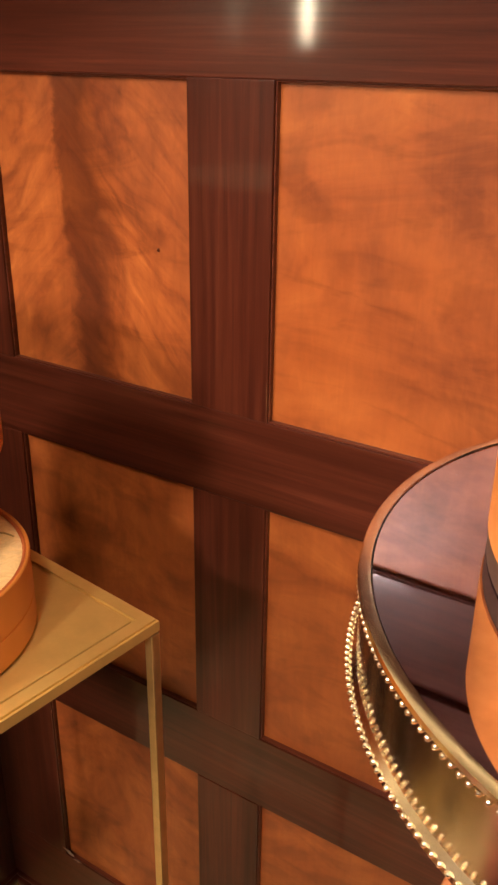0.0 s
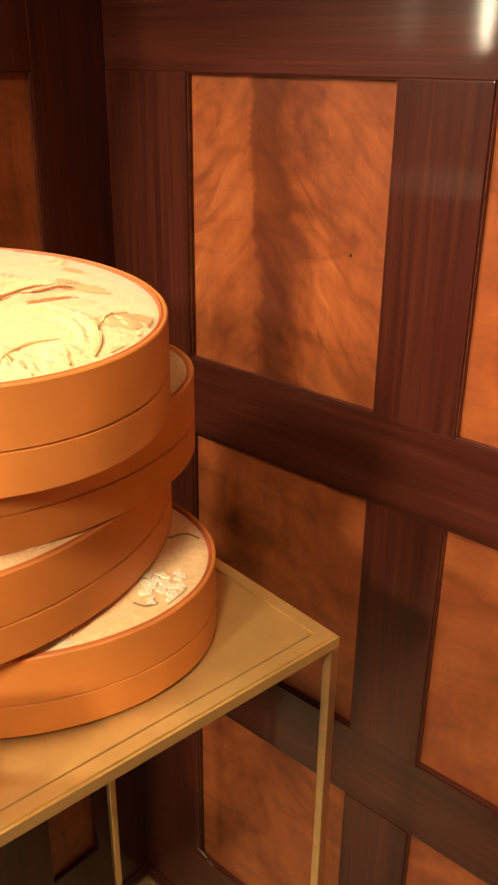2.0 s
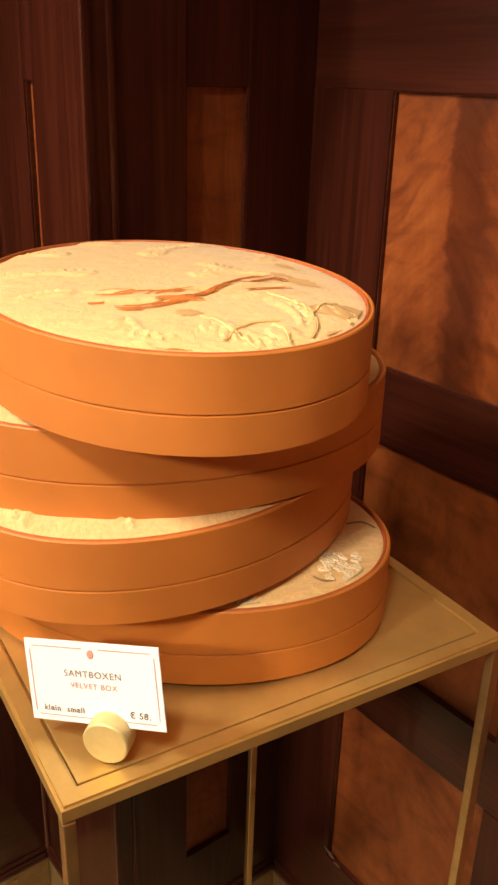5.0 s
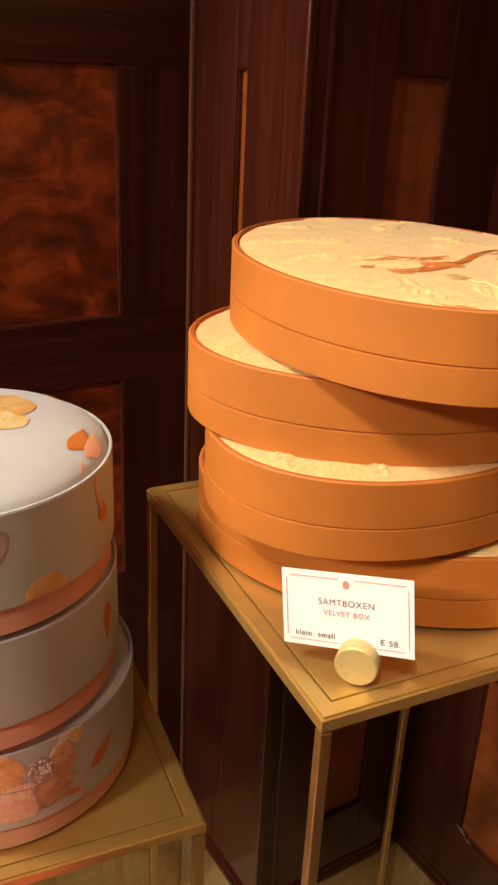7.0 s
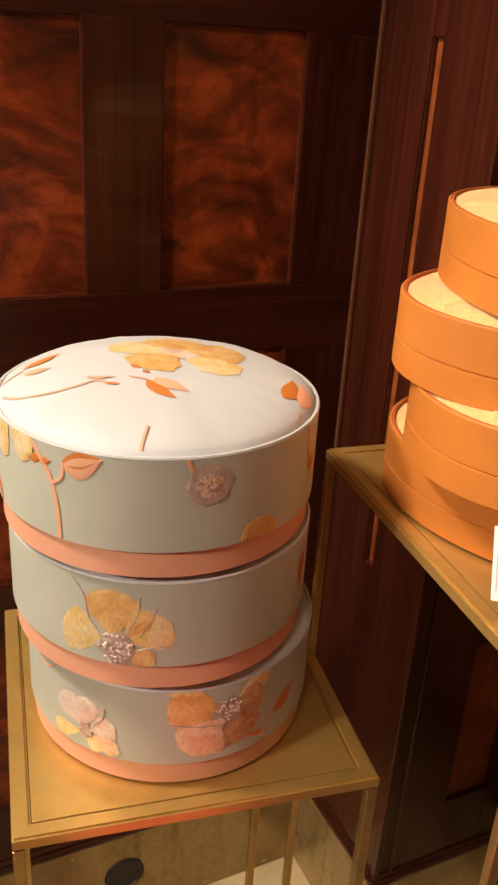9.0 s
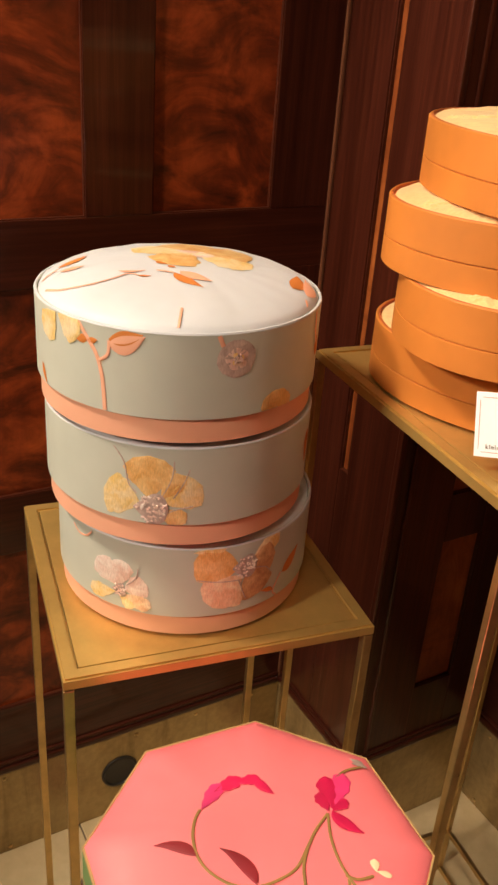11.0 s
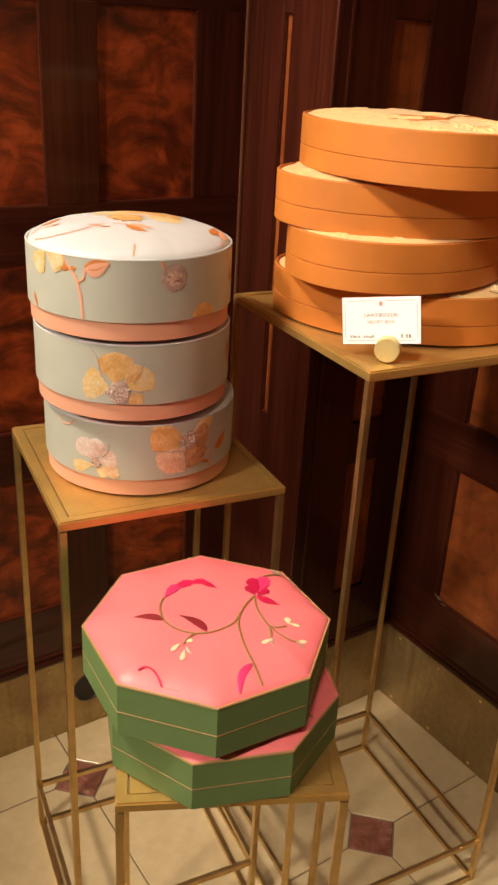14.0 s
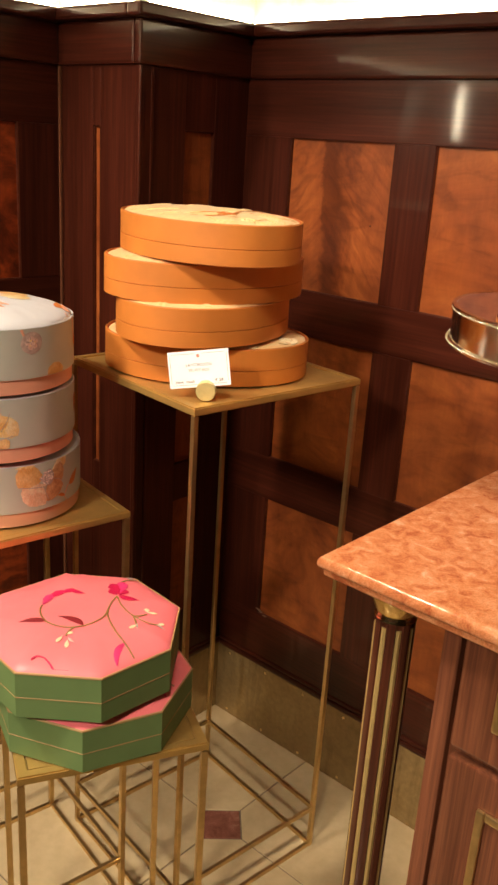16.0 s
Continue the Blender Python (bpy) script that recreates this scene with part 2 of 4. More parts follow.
FLOWER_RUSSET = threads("russet_silk_thread", (0.56, 0.27, 0.12), (0.80, 0.50, 0.26), 0.14)
FLOWER_GREY = threads("mauve_thread", (0.46, 0.33, 0.29), (0.68, 0.52, 0.46), 0.05)
PINK = cloth("pink_silk", (0.90, 0.20, 0.225), 1400, 0.08, 0.15, 0.38, 0.05)
MAGENTA = cloth("magenta_thread", (0.60, 0.008, 0.075), 1600, 0.2, 0.03, 0.5, 0.3)
ROSE_PINK = cloth("rose_pink_thread", (0.78, 0.04, 0.18), 1600, 0.2, 0.03, 0.5, 0.3)
MAROON = cloth("maroon_thread", (0.24, 0.014, 0.022), 1600, 0.2, 0.03, 0.5, 0.3)
OLIVE = cloth("olive_thread", (0.30, 0.17, 0.05), 1600, 0.2, 0.03, 0.5)
GREEN = cloth("green_silk", (0.145, 0.23, 0.080), 1400, 0.12, 0.25, 0.6, 0.08)
CARD = cloth("white_card", (0.86, 0.87, 0.90), 600, 0.02, 0.0, 0.6, 0.01)
INK = cloth("grey_ink", (0.16, 0.12, 0.10), 600, 0.0, 0.0, 0.7, 0.0)
INK_ROSE = cloth("rose_ink", (0.60, 0.28, 0.22), 600, 0.0, 0.0, 0.7, 0.0)
FLOOR_STONE = stone("cream_marble", [(0.3, (0.55, 0.42, 0.235)), (0.6, (0.63, 0.50, 0.295)), (0.8, (0.69, 0.57, 0.36))], 3.0, 0.2, 0.25)
DOT_STONE = stone("red_marble", [(0.3, (0.16, 0.055, 0.035)), (0.55, (0.28, 0.11, 0.075)), (0.75, (0.42, 0.24, 0.17))], 22.0, 0.25)
GROUT = stone("grout", [(0.3, (0.16, 0.12, 0.08)), (0.7, (0.24, 0.19, 0.13))], 20.0, 0.8)
SKIRT_BRASS = stone("worn_brass_sheet", [(0.25, (0.27, 0.19, 0.085)), (0.5, (0.40, 0.29, 0.135)), (0.8, (0.50, 0.38, 0.19))], 6.0, 0.27, 0.5, 0.45, 0.6)
COUNTER_STONE = stone("salmon_marble", [(0.30, (0.34, 0.085, 0.030)), (0.46, (0.54, 0.19, 0.075)), (0.60, (0.63, 0.27, 0.125)), (0.78, (0.72, 0.44, 0.29))], 42.0, 0.12, 0.8)
CREAM_PAINT = stone("cream_paint", [(0.3, (0.72, 0.64, 0.48)), (0.7, (0.78, 0.70, 0.54))], 3.0, 0.6)
CABINET = frame_wood("cabinet_wood", "z", 3.4, 1.9)
COLUMN = frame_wood("column_wood", "z", 1.4, 1.6)
INLAY = metal("gold_inlay", (0.56, 0.40, 0.15), 0.42, 0.06, 0.4)
BLACK = cloth("black_plastic", (0.015, 0.013, 0.012), 300, 0.02, 0.0, 0.5, 0.0)
# violet tint stands in for a cool light reflected in the tray
MIRROR = metal("mirror_glass", (0.66, 0.62, 0.78), 0.03, 0.01)
GLOW = bpy.data.materials.new("lamp_glow")
GLOW.use_nodes = True
GLOW.node_tree.nodes["Principled BSDF"].inputs["Emission Color"].default_value = (1.0, 0.82, 0.55, 1)
GLOW.node_tree.nodes["Principled BSDF"].inputs["Emission Strength"].default_value = 22.0

GLOBE = GLOW.copy()
GLOBE.name = "opal_globe"
GLOBE.node_tree.nodes["Principled BSDF"].inputs["Emission Strength"].default_value = 105.0

# ---- builders ----


def thing(name, label, category, at=None, group="", kind=""):
    ob = new(name)
    if at is not None:
        ob.matrix_world = at
    return tagged(ob, label, category, group, kind)


def part(name, bm, material, parent=None, label="", smooth=False):
    me = bpy.data.meshes.new(name)
    bmesh.ops.recalc_face_normals(bm, faces=bm.faces)
    bm.to_mesh(me)
    bm.free()
    me.materials.append(material)
    if smooth:
        me.polygons.foreach_set("use_smooth", [True] * len(me.polygons))
        me.set_sharp_from_angle(angle=radians(35))
    ob = new(name, me)
    ob.parent = parent
    return tagged(ob, label)


def block(lo, hi, bevel=0.0, bm=None, m=None):
    own = bm or bmesh.new()
    c = [(a + b) / 2 for a, b in zip(lo, hi)]
    s = [abs(b - a) for a, b in zip(lo, hi)]
    mat = Matrix.Translation(c) @ Matrix.Diagonal((*s, 1))
    v = bmesh.ops.create_cube(own, size=1, matrix=(m @ mat) if m else mat)["verts"]
    if bevel:
        bmesh.ops.bevel(own, geom=list({e for q in v for e in q.link_edges}), offset=bevel, segments=2, affect="EDGES", profile=0.6)
    return own


def lathe(profile, outline, closed_bottom=True, closed_top=True):
    """Rings of an outline: profile rows (inset, z); outline(k, inset) gives the points."""
    bm = bmesh.new()
    rings = []
    for inset, z in profile:
        rings.append([bm.verts.new((x, y, z)) for x, y in outline(inset)])
    for a, b in zip(rings, rings[1:]):
        for i in range(len(a)):
            j = (i + 1) % len(a)
            bm.faces.new((a[i], a[j], b[j], b[i]))
    if closed_bottom:
        bm.faces.new(list(reversed(rings[0])))
    if closed_top:
        bm.faces.new(rings[-1])
    return bm


def oval(a, b, n=96):
    return lambda inset: [((a - inset) * math.cos(2 * math.pi * i / n), (b - inset) * math.sin(2 * math.pi * i / n)) for i in range(n)]


def polygon(r, n=8):
    """A regular polygon whose edges are cut finely enough to take a soft cushion."""
    def points(inset):
        q = r - inset / math.cos(math.pi / n)
        return [(q * math.cos(2 * math.pi * i / n), q * math.sin(2 * math.pi * i / n)) for i in range(n)]
    return points


def tube(points, r, sides=8, taper=None):
    """A round bar along 3D points."""
    bm = bmesh.new()
    rings = []
    pts = [Vector(p) for p in points]
    for i, p in enumerate(pts):
        d = (pts[min(i + 1, len(pts) - 1)] - pts[max(i - 1, 0)]).normalized()
        side = d.cross(Vector((0, 0, 1)))
        side = side.normalized() if side.length > 1e-4 else Vector((1, 0, 0))
        up = side.cross(d)
        q = r * (taper(i / (len(pts) - 1)) if taper else 1)
        rings.append([bm.verts.new(p + q * (math.cos(2 * math.pi * k / sides) * side + math.sin(2 * math.pi * k / sides) * up)) for k in range(sides)])
    for a, b in zip(rings, rings[1:]):
        for k in range(sides):
            bm.faces.new((a[k], a[(k + 1) % sides], b[(k + 1) % sides], b[k]))
    bm.faces.new(rings[0])
    bm.faces.new(list(reversed(rings[-1])))
    return bm


# ---- setting ----
Y_N, X_W = 0.628, -1.211          # panel faces of the two walls
PX, PY = -0.946, 0.31            # outer corner of the pier in the corner
PROUD = 0.009
Z_SK, Z_TOP = 0.20, 1.603
ROWS_Z = [(0.342, 0.660), (0.766, 1.077), (1.175, 1.489)]


def panelled(name, label, at, length, columns, rows, crotch=(), plain=None, upright=False):
    """A panelled wall face in its own frame: x along the wall, y = 0 on the panels, the room on the side of -y."""
    wall = thing(name, label, "wall", at, kind="structure")
    part("backing", block((0, 0.004, 0), (length, 0.12, Z_TOP + 0.11)), WOOD_Z, wall)
    f = -PROUD
    zs = [Z_SK] + [z for r in rows for z in r] + [Z_TOP]
    xs = [0.0] + [x for c in columns for x in c] + [length]
    bays = columns if upright else [(0, length)]
    for z0, z1 in zip(zs[0::2], zs[1::2]):
        for x0, x1 in bays:
            part("rail", block((x0, f, z0), (x1, 0.004, z1), 0.0012), WOOD_Z if upright else WOOD_X, wall)
    for x0, x1 in zip(xs[0::2], xs[1::2]):
        for z0, z1 in [(Z_SK, Z_TOP)] if upright else rows:
            part("stile", block((x0, f - 0.0006, z0), (x1, 0.004, z1), 0.0012), WOOD_Z, wall)
    for i, (x0, x1) in enumerate(columns):
        for j, (z0, z1) in enumerate(rows):
            part("panel", block((x0 + 0.0005, -0.001, z0 + 0.0005), (x1 - 0.0005, 0.004, z1 - 0.0005)), VENEER_CROTCH if (i, j) in crotch else plain or VENEER_SWIRL, wall)
            e = 0.0016
            for lo, hi in (((x0, f + 0.002, z0), (x1, -0.001, z0 + e)), ((x0, f + 0.002, z1 - e), (x1, -0.001, z1)), ((x0, f + 0.002, z0 + e), (x0 + e, -0.001, z1 - e)), ((x1 - e, f + 0.002, z0 + e), (x1, -0.001, z1 - e))):
                part("bead", block(lo, hi, 0.0005), BEAD, wall)
    return wall


north_cols = [(0.130, 0.391), (0.483, 1.06), (1.16, 1.73), (1.83, 2.40), (2.5, 3.1)]
north = panelled("wall_north", "mahogany panelled wall with glowing flame veneer panels", pose(PX, Y_N, 0), 3.4, north_cols, ROWS_Z, {(0, 2)})
WL = 3.0
west_cols = sorted((WL - 0.31 + 0.01 + d - 0.0, WL - 0.31 + 0.202 + d) for d in [-0.29 * k for k in range(9)] if WL - 0.31 + d > 0.1)
west = panelled("wall_west", "dark mahogany panelled wall with crotch veneer panels", pose(X_W, PY - WL, 0, 0, 0, 90), WL, west_cols, [(0.342, 0.653), (0.753, 1.073), (1.166, 1.486)], (), VENEER_BLOTCHED_DIM)
# the wall frames run from x = 0 at their left end as seen from the room; the west wall is turned to face +x
PIER_ROWS = [(0.342, 0.660), (0.752, 1.488)]
panelled("wall_pier_front", "dark mahogany pier front with a narrow veneer panel", pose(PX - PROUD, PY + 0.004, 0, 0, 0, 90), 0.3065, [(0.119, 0.205)], PIER_ROWS, upright=True)
panelled("wall_pier_side", "dark mahogany pier side with a sliver of veneer", pose(X_W, PY + PROUD, 0), PX - X_W - 0.009, [(0.119, 0.143)], PIER_ROWS[1:], upright=True)
bead = thing("trim_pier", "thin moulded mahogany beads on the pier corner", "trim", kind="structure")
part("corner_bead", block((PX - 0.004, PY + 0.026, Z_SK), (PX + 0.004, PY + 0.034, Z_TOP), 0.003), WOOD_Z, bead)
part("corner_bead", block((PX - 0.010, PY - 0.003, Z_SK), (PX + 0.003, PY + 0.008, Z_TOP), 0.003), WOOD_Z, bead)
# lighter wood paints in the light that this bead catches
part("inner_bead", block((X_W + PROUD, PY - 0.008, Z_SK), (X_W + PROUD + 0.006, PY, Z_TOP), 0.0028), BEAD_LIT, bead)


def run(name, label, category, z_rows, material, round_=0.002):
    """Mouldings round the corner: north wall, pier front, pier side, west wall, each row (z0, z1, out)."""
    ob = thing(name, label, category, kind="structure")
    for z0, z1, out in z_rows:
        y_n, x_w, px, py = Y_N - PROUD, X_W + PROUD, PX, PY
        part("moulding", block((px + out, y_n - out, z0), (2.45, y_n + 0.01, z1), round_), material[0], ob)
        part("moulding", block((px - 0.01, py - out, z0), (px + out, y_n + 0.01, z1), round_), material[1], ob)
        part("moulding", block((x_w - 0.01, py - out, z0), (px - 0.01, py + 0.01, z1), round_), material[0], ob)
        part("moulding", block((x_w - 0.01, -2.7, z0), (x_w + out, py - out, z1), round_), material[1], ob)
    return ob


run("trim_cornice", "dark mahogany cornice with a plain frieze", "cornice", [(1.603, 1.684, 0.010), (1.684, 1.709, 0.030)], (WOOD_X, WOOD_Y), 0.006)
plinth = run("baseboard", "brushed olive brass skirting plate, stained and screwed on", "skirting", [(0.0, Z_SK, 0.006)], (SKIRT_BRASS, SKIRT_BRASS))
run("trim_base", "small dark mahogany bead above the skirting", "trim", [(Z_SK + 0.0004, Z_SK + 0.014, 0.009), (Z_SK + 0.014, Z_SK + 0.024, 0.005)], (WOOD_X, WOOD_Y), 0.004)
screw = None
for k in range(22):
    for z in (0.013, Z_SK - 0.013):
        north_side = k < 11
        at = pose(PX + 0.05 + 0.125 * k, Y_N - PROUD - 0.0062, z, 90, 0, 0) if north_side else pose(X_W + PROUD + 0.0062, PY - 0.07 - 0.125 * (k - 11), z, 90, 0, 90)
        if screw is None:
            screw = part("screw", lathe([(0.0, 0.0), (0.0, 0.0006), (0.0012, 0.0014), (0.0022, 0.0016)], oval(0.0034, 0.0034, 12)), BRASS, plinth, smooth=True).data
            bpy.data.objects["screw"].matrix_basis = at
        else:
            s = new("screw", screw)
            s.parent, s.matrix_basis = plinth, at
upper = thing("wall_upper", "cream painted wall above the cornice, brightly lit", "wall", kind="structure")
part("plaster_north", block((-1.4, Y_N + 0.02, 1.70), (2.6, Y_N + 0.12, 2.75)), CREAM_PAINT, upper)
part("plaster_west", block((X_W - 0.12, -3.2, 1.70), (X_W - 0.02, Y_N + 0.02, 2.75)), CREAM_PAINT, upper)
part("plaster_pier", block((X_W - 0.02, PY + 0.02, 1.70), (PX - 0.02, Y_N + 0.02, 2.75)), CREAM_PAINT, upper)
cove = thing("cove_light", "glowing warm strip light lying on the cornice", "light strip")
part("strip", block((PX + 0.0, Y_N - 0.002, 1.7095), (2.4, Y_N + 0.016, 1.716)), GLOW, cove)
part("strip", block((PX - 0.016, PY + 0.03, 1.7095), (PX - 0.002, Y_N - 0.01, 1.716)), GLOW, cove)
part("strip", block((X_W + 0.0, PY + 0.0, 1.7095), (PX - 0.03, PY + 0.016, 1.716)), GLOW, cove)
part("strip", block((X_W - 0.016, -2.6, 1.7095), (X_W - 0.002, PY - 0.01, 1.716)), GLOW, cove)
# unseen walls, added in dark wood so that reflections stay dark
for nm, lo, hi, mat in (("wall_south", (-1.4, -3.2, 0), (2.6, -3.08, 2.75), WOOD_Z), ("wall_east", (2.45, -3.08, 0), (2.57, 0.7, 2.75), WOOD_Z)):
    part(nm, block(lo, hi), mat, None, "assumed dark mahogany wall out of view, closing the room")
    tagged(bpy.data.objects[nm], category="wall", kind="structure")
tagged(part("ceiling", block((-1.4, -3.2, 2.75), (2.6, 0.75, 2.85)), CREAM_PAINT), "cream painted ceiling", "ceiling", kind="structure")

# ---- floor ----
floor = tagged(part("floor", block((-1.4, -3.2, -0.08), (2.6, 0.75, -0.003)), GROUT), "cream marble floor of clipped tiles with small red insets", "floor", kind="structure")
PITCH, DOT = 0.435, 0.062
FX, FY = -0.62, 0.309


def tile_mesh():
    h, g, c = PITCH / 2, 0.0016, DOT
    pts = [(-h + c, -h + g), (h - c, -h + g), (h - g, -h + c), (h - g, h - c), (h - c, h - g), (-h + c, h - g), (-h + g, h - c), (-h + g, -h + c)]
    bm = bmesh.new()
    low = [bm.verts.new((x, y, -0.003)) for x, y in pts]
    mid = [bm.verts.new((x, y, -0.001)) for x, y in pts]
    top = [bm.verts.new((x * 0.994, y * 0.994, 0.0)) for x, y in pts]
    for a, b in ((low, mid), (mid, top)):
        for i in range(8):
            bm.faces.new((a[i], a[(i + 1) % 8], b[(i + 1) % 8], b[i]))
    bm.faces.new(top)
    me = bpy.data.meshes.new("tile")
    bm.to_mesh(me)
    bm.free()
    me.materials.append(FLOOR_STONE)
    return me


def dot_mesh():
    bm = bmesh.new()
    q = DOT - 0.003
    low = [bm.verts.new((q * x, q * y, -0.003)) for x, y in ((1, 0), (0, 1), (-1, 0), (0, -1))]
    top = [bm.verts.new((0.96 * q * x, 0.96 * q * y, 0.0)) for x, y in ((1, 0), (0, 1), (-1, 0), (0, -1))]
    for i in range(4):
        bm.faces.new((low[i], low[(i + 1) % 4], top[(i + 1) % 4], top[i]))
    bm.faces.new(top)
    me = bpy.data.meshes.new("inset")
    bm.to_mesh(me)
    bm.free()
    me.materials.append(DOT_STONE)
    return me


TILE, INSET = tile_mesh(), dot_mesh()


def cut_to_room(me, x, y, reach):
    """The piece's mesh, sawn off where it would pass the floor's edge; None where nothing is left."""
    sides = [((1, 0, 0), 2.598 - x), ((-1, 0, 0), x + 1.398), ((0, 1, 0), 0.748 - y), ((0, -1, 0), y + 3.198)]
    if min(d for _, d in sides) >= reach:
        return me
    bm = bmesh.new()
    bm.from_mesh(me)
    for way, d in sides:
        bmesh.ops.bisect_plane(bm, geom=bm.verts[:] + bm.edges[:] + bm.faces[:], plane_co=Vector(way) * d, plane_no=way, clear_outer=True)
    piece = None
    if bm.faces:
        piece = bpy.data.meshes.new(me.name)
        bm.to_mesh(piece)
        piece.materials.append(me.materials[0])
    bm.free()
    return piece


for i in range(-2, 8):
    for j in range(-9, 2):
        for nm, me, dx in (("tile", TILE, 0.5), ("inset", INSET, 0.0)):
            x, y = FX + (i + dx) * PITCH, FY + (j + dx) * PITCH
            piece = cut_to_room(me, x, y, PITCH / 2)
            if piece:
                ob = new(nm, piece)
                ob.parent = floor
                ob.location = (x, y, 0)

# ---- stands ----


def stand(label, x, y, rz, size, height, bar=0.0102):
    """A square display stand: sheet top in a frame, four legs and two bottom rails a side."""
    t = thing("display_stand", label, "stand", pose(x, y, 0, 0, 0, rz), "brass display stands")
    h, e = size / 2, 0.016
    part("tabletop", block((-h + e + 0.0008, -h + e + 0.0008, height - 0.012), (h - e - 0.0008, h - e - 0.0008, height - 0.0012), 0.0008), BRASS_TOP, t, "brushed gold sheet top")
    for k in range(4):
        m = pose(0, 0, 0, 0, 0, 90 * k)
        bm = bmesh.new()
        z0, z1 = height - 0.014, height
        low = [bm.verts.new(m @ Vector(p)) for p in ((-h, -h, z0), (h, -h, z0), (h - e, -h + e, z0), (-h + e, -h + e, z0))]
        top = [bm.verts.new(m @ Vector(p)) for p in ((-h, -h, z1), (h, -h, z1), (h - e, -h + e, z1), (-h + e, -h + e, z1))]
        for i in range(4):
            bm.faces.new((low[i], low[(i + 1) % 4], top[(i + 1) % 4], top[i]))
        bm.faces.new(top)
        bm.faces.new(list(reversed(low)))
        bmesh.ops.bevel(bm, geom=[e for e in bm.edges if abs(e.verts[0].co.z - e.verts[1].co.z) < 1e-6 and e.calc_length() > size * 0.6], offset=0.0022, segments=2, affect="EDGES")
        part("top_rail", bm, BRASS_TOP, t)
        part("leg", block((-h, -h, 0.0), (-h + bar, -h + bar, height - 0.014), 0.0012, None, m), BRASS, t)
        for z in (0.0, 0.098):
            part("stretcher", block((-h + bar, -h + 0.001, z), (h - bar, -h + bar - 0.001, z + 0.010), 0.001, None, m), BRASS, t)
    return t


Z_TALL, Z_MID, Z_LOW = 1.079, 0.864, 0.645
stand("tall slender brass display stand with a square sheet top", -0.6495, 0.2435, -7.1, 0.381, Z_TALL, 0.0092)
stand("middle-height brass display stand with a square sheet top", -0.806, -0.1135, -9.4, 0.325, Z_MID)
stand("low brass display stand under the octagonal boxes", -0.4695, -0.1675, -27.5, 0.272, Z_LOW)

# ---- boxes ----


def dome(a, b, rise, z, rim, pucker=0.0, swell=None):
    """Height of a padded lid over an oval, with radial puckers and raised work; x and y may be arrays."""
    seed = a * 31

    def height(x, y):
        s2 = np.minimum((x / (a - rim)) ** 2 + (y / (b - rim)) ** 2, 1.0)
        g = np.arctan2(y / b, x / a)
        folds = sum(np.sin(k * g + seed * k + 1.7 * np.sqrt(s2) * (k % 3 - 1)) / (2 + 0.12 * k) for k in (5, 8, 13, 19, 29))
        h = z + rise * (1 - s2) ** 0.55 + pucker * s2 * (1 - s2 ** 5) * folds
        if swell:
            h = h + swell(x, y) * np.minimum(1.0, 9 * (1 - s2))
        return h
    return height


def cushion(a, b, f, rim, rings=22, n=144):
    """A lid's padded top: rings of an oval lifted to the height f."""
    s = 1 - (np.arange(rings)[:, None] / rings) ** 1.25
    g = 2 * math.pi * np.arange(n)[None, :] / n
    x, y = (a - rim) * s * np.cos(g), (b - rim) * s * np.sin(g)
    z = f(x.ravel(), y.ravel())
    bm = bmesh.new()
    v = [bm.verts.new(p) for p in zip(x.ravel(), y.ravel(), z)]
    for r in range(rings - 1):
        for i in range(n):
            j = (i + 1) % n
            bm.faces.new((v[r * n + i], v[r * n + j], v[r * n + n + j], v[r * n + n + i]))
    bm.faces.new(v[(rings - 1) * n:])
    return bm


def petal_points(cx, cy, ang, length, width, bend=0.0, n=12, scallop=0.0, blunt=False):
    """A leaf, or a blunt petal, as two edges from its foot (cx, cy)."""
    left, right = [], []
    for i in range(n + 1):
        s = i / n
        w = width * 0.5 * (math.sin(math.pi * s ** 1.7) ** 0.55 if blunt and 0 < s < 1 else math.sin(math.pi * min(s, 1) ** 0.8))
        w = max(w, 0.0) * (1 + scallop * math.sin(s * 21 + cx * 900))
        a = ang + bend * s
        x, y = cx + length * s * math.cos(a), cy + length * s * math.sin(a)
        left.append((x - w * math.sin(a), y + w * math.cos(a)))
        right.append((x + w * math.sin(a), y - w * math.cos(a)))
    return left, right


def from_to(x0, y0, x1, y1, width, bend=0.25, blunt=False, scallop=0.0):
    return petal_points(x0, y0, math.atan2(y1 - y0, x1 - x0) - bend, math.hypot(x1 - x0, y1 - y0), width, bend, 12, scallop, blunt)


def pieces(name, strips, lift, material, parent, thick=0.0008, label=""):
    """Each petal, leaf or stem as a part of its own."""
    for k, strip in enumerate(strips):
        h = 0.00005 * (k % 4)
        part(name, laid([strip], lambda u, v, q: lift(u, v, q + h), thick), material, parent, label, smooth=True)


def laid(strips, lift, thick=0.0008):
    """Motif pieces given as (left, right) rows of flat points; lift(u, v, h) sets them on a surface."""
    bm = bmesh.new()
    for left, right in strips:
        rows = []
        for (lx, ly), (rx, ry) in zip(left, right):
            mx, my = (lx + rx) / 2, (ly + ry) / 2
            rows.append([bm.verts.new(lift(lx, ly, 0.0)), bm.verts.new(lift(lx * 0.6 + mx * 0.4, ly * 0.6 + my * 0.4, thick)), bm.verts.new(lift(mx, my, thick * 0.7)), bm.verts.new(lift(rx * 0.6 + mx * 0.4, ry * 0.6 + my * 0.4, thick)), bm.verts.new(lift(rx, ry, 0.0))])
        for a, b in zip(rows, rows[1:]):
            for k in range(4):
                bm.faces.new((a[k], a[k + 1], b[k + 1], b[k]))
    return bm


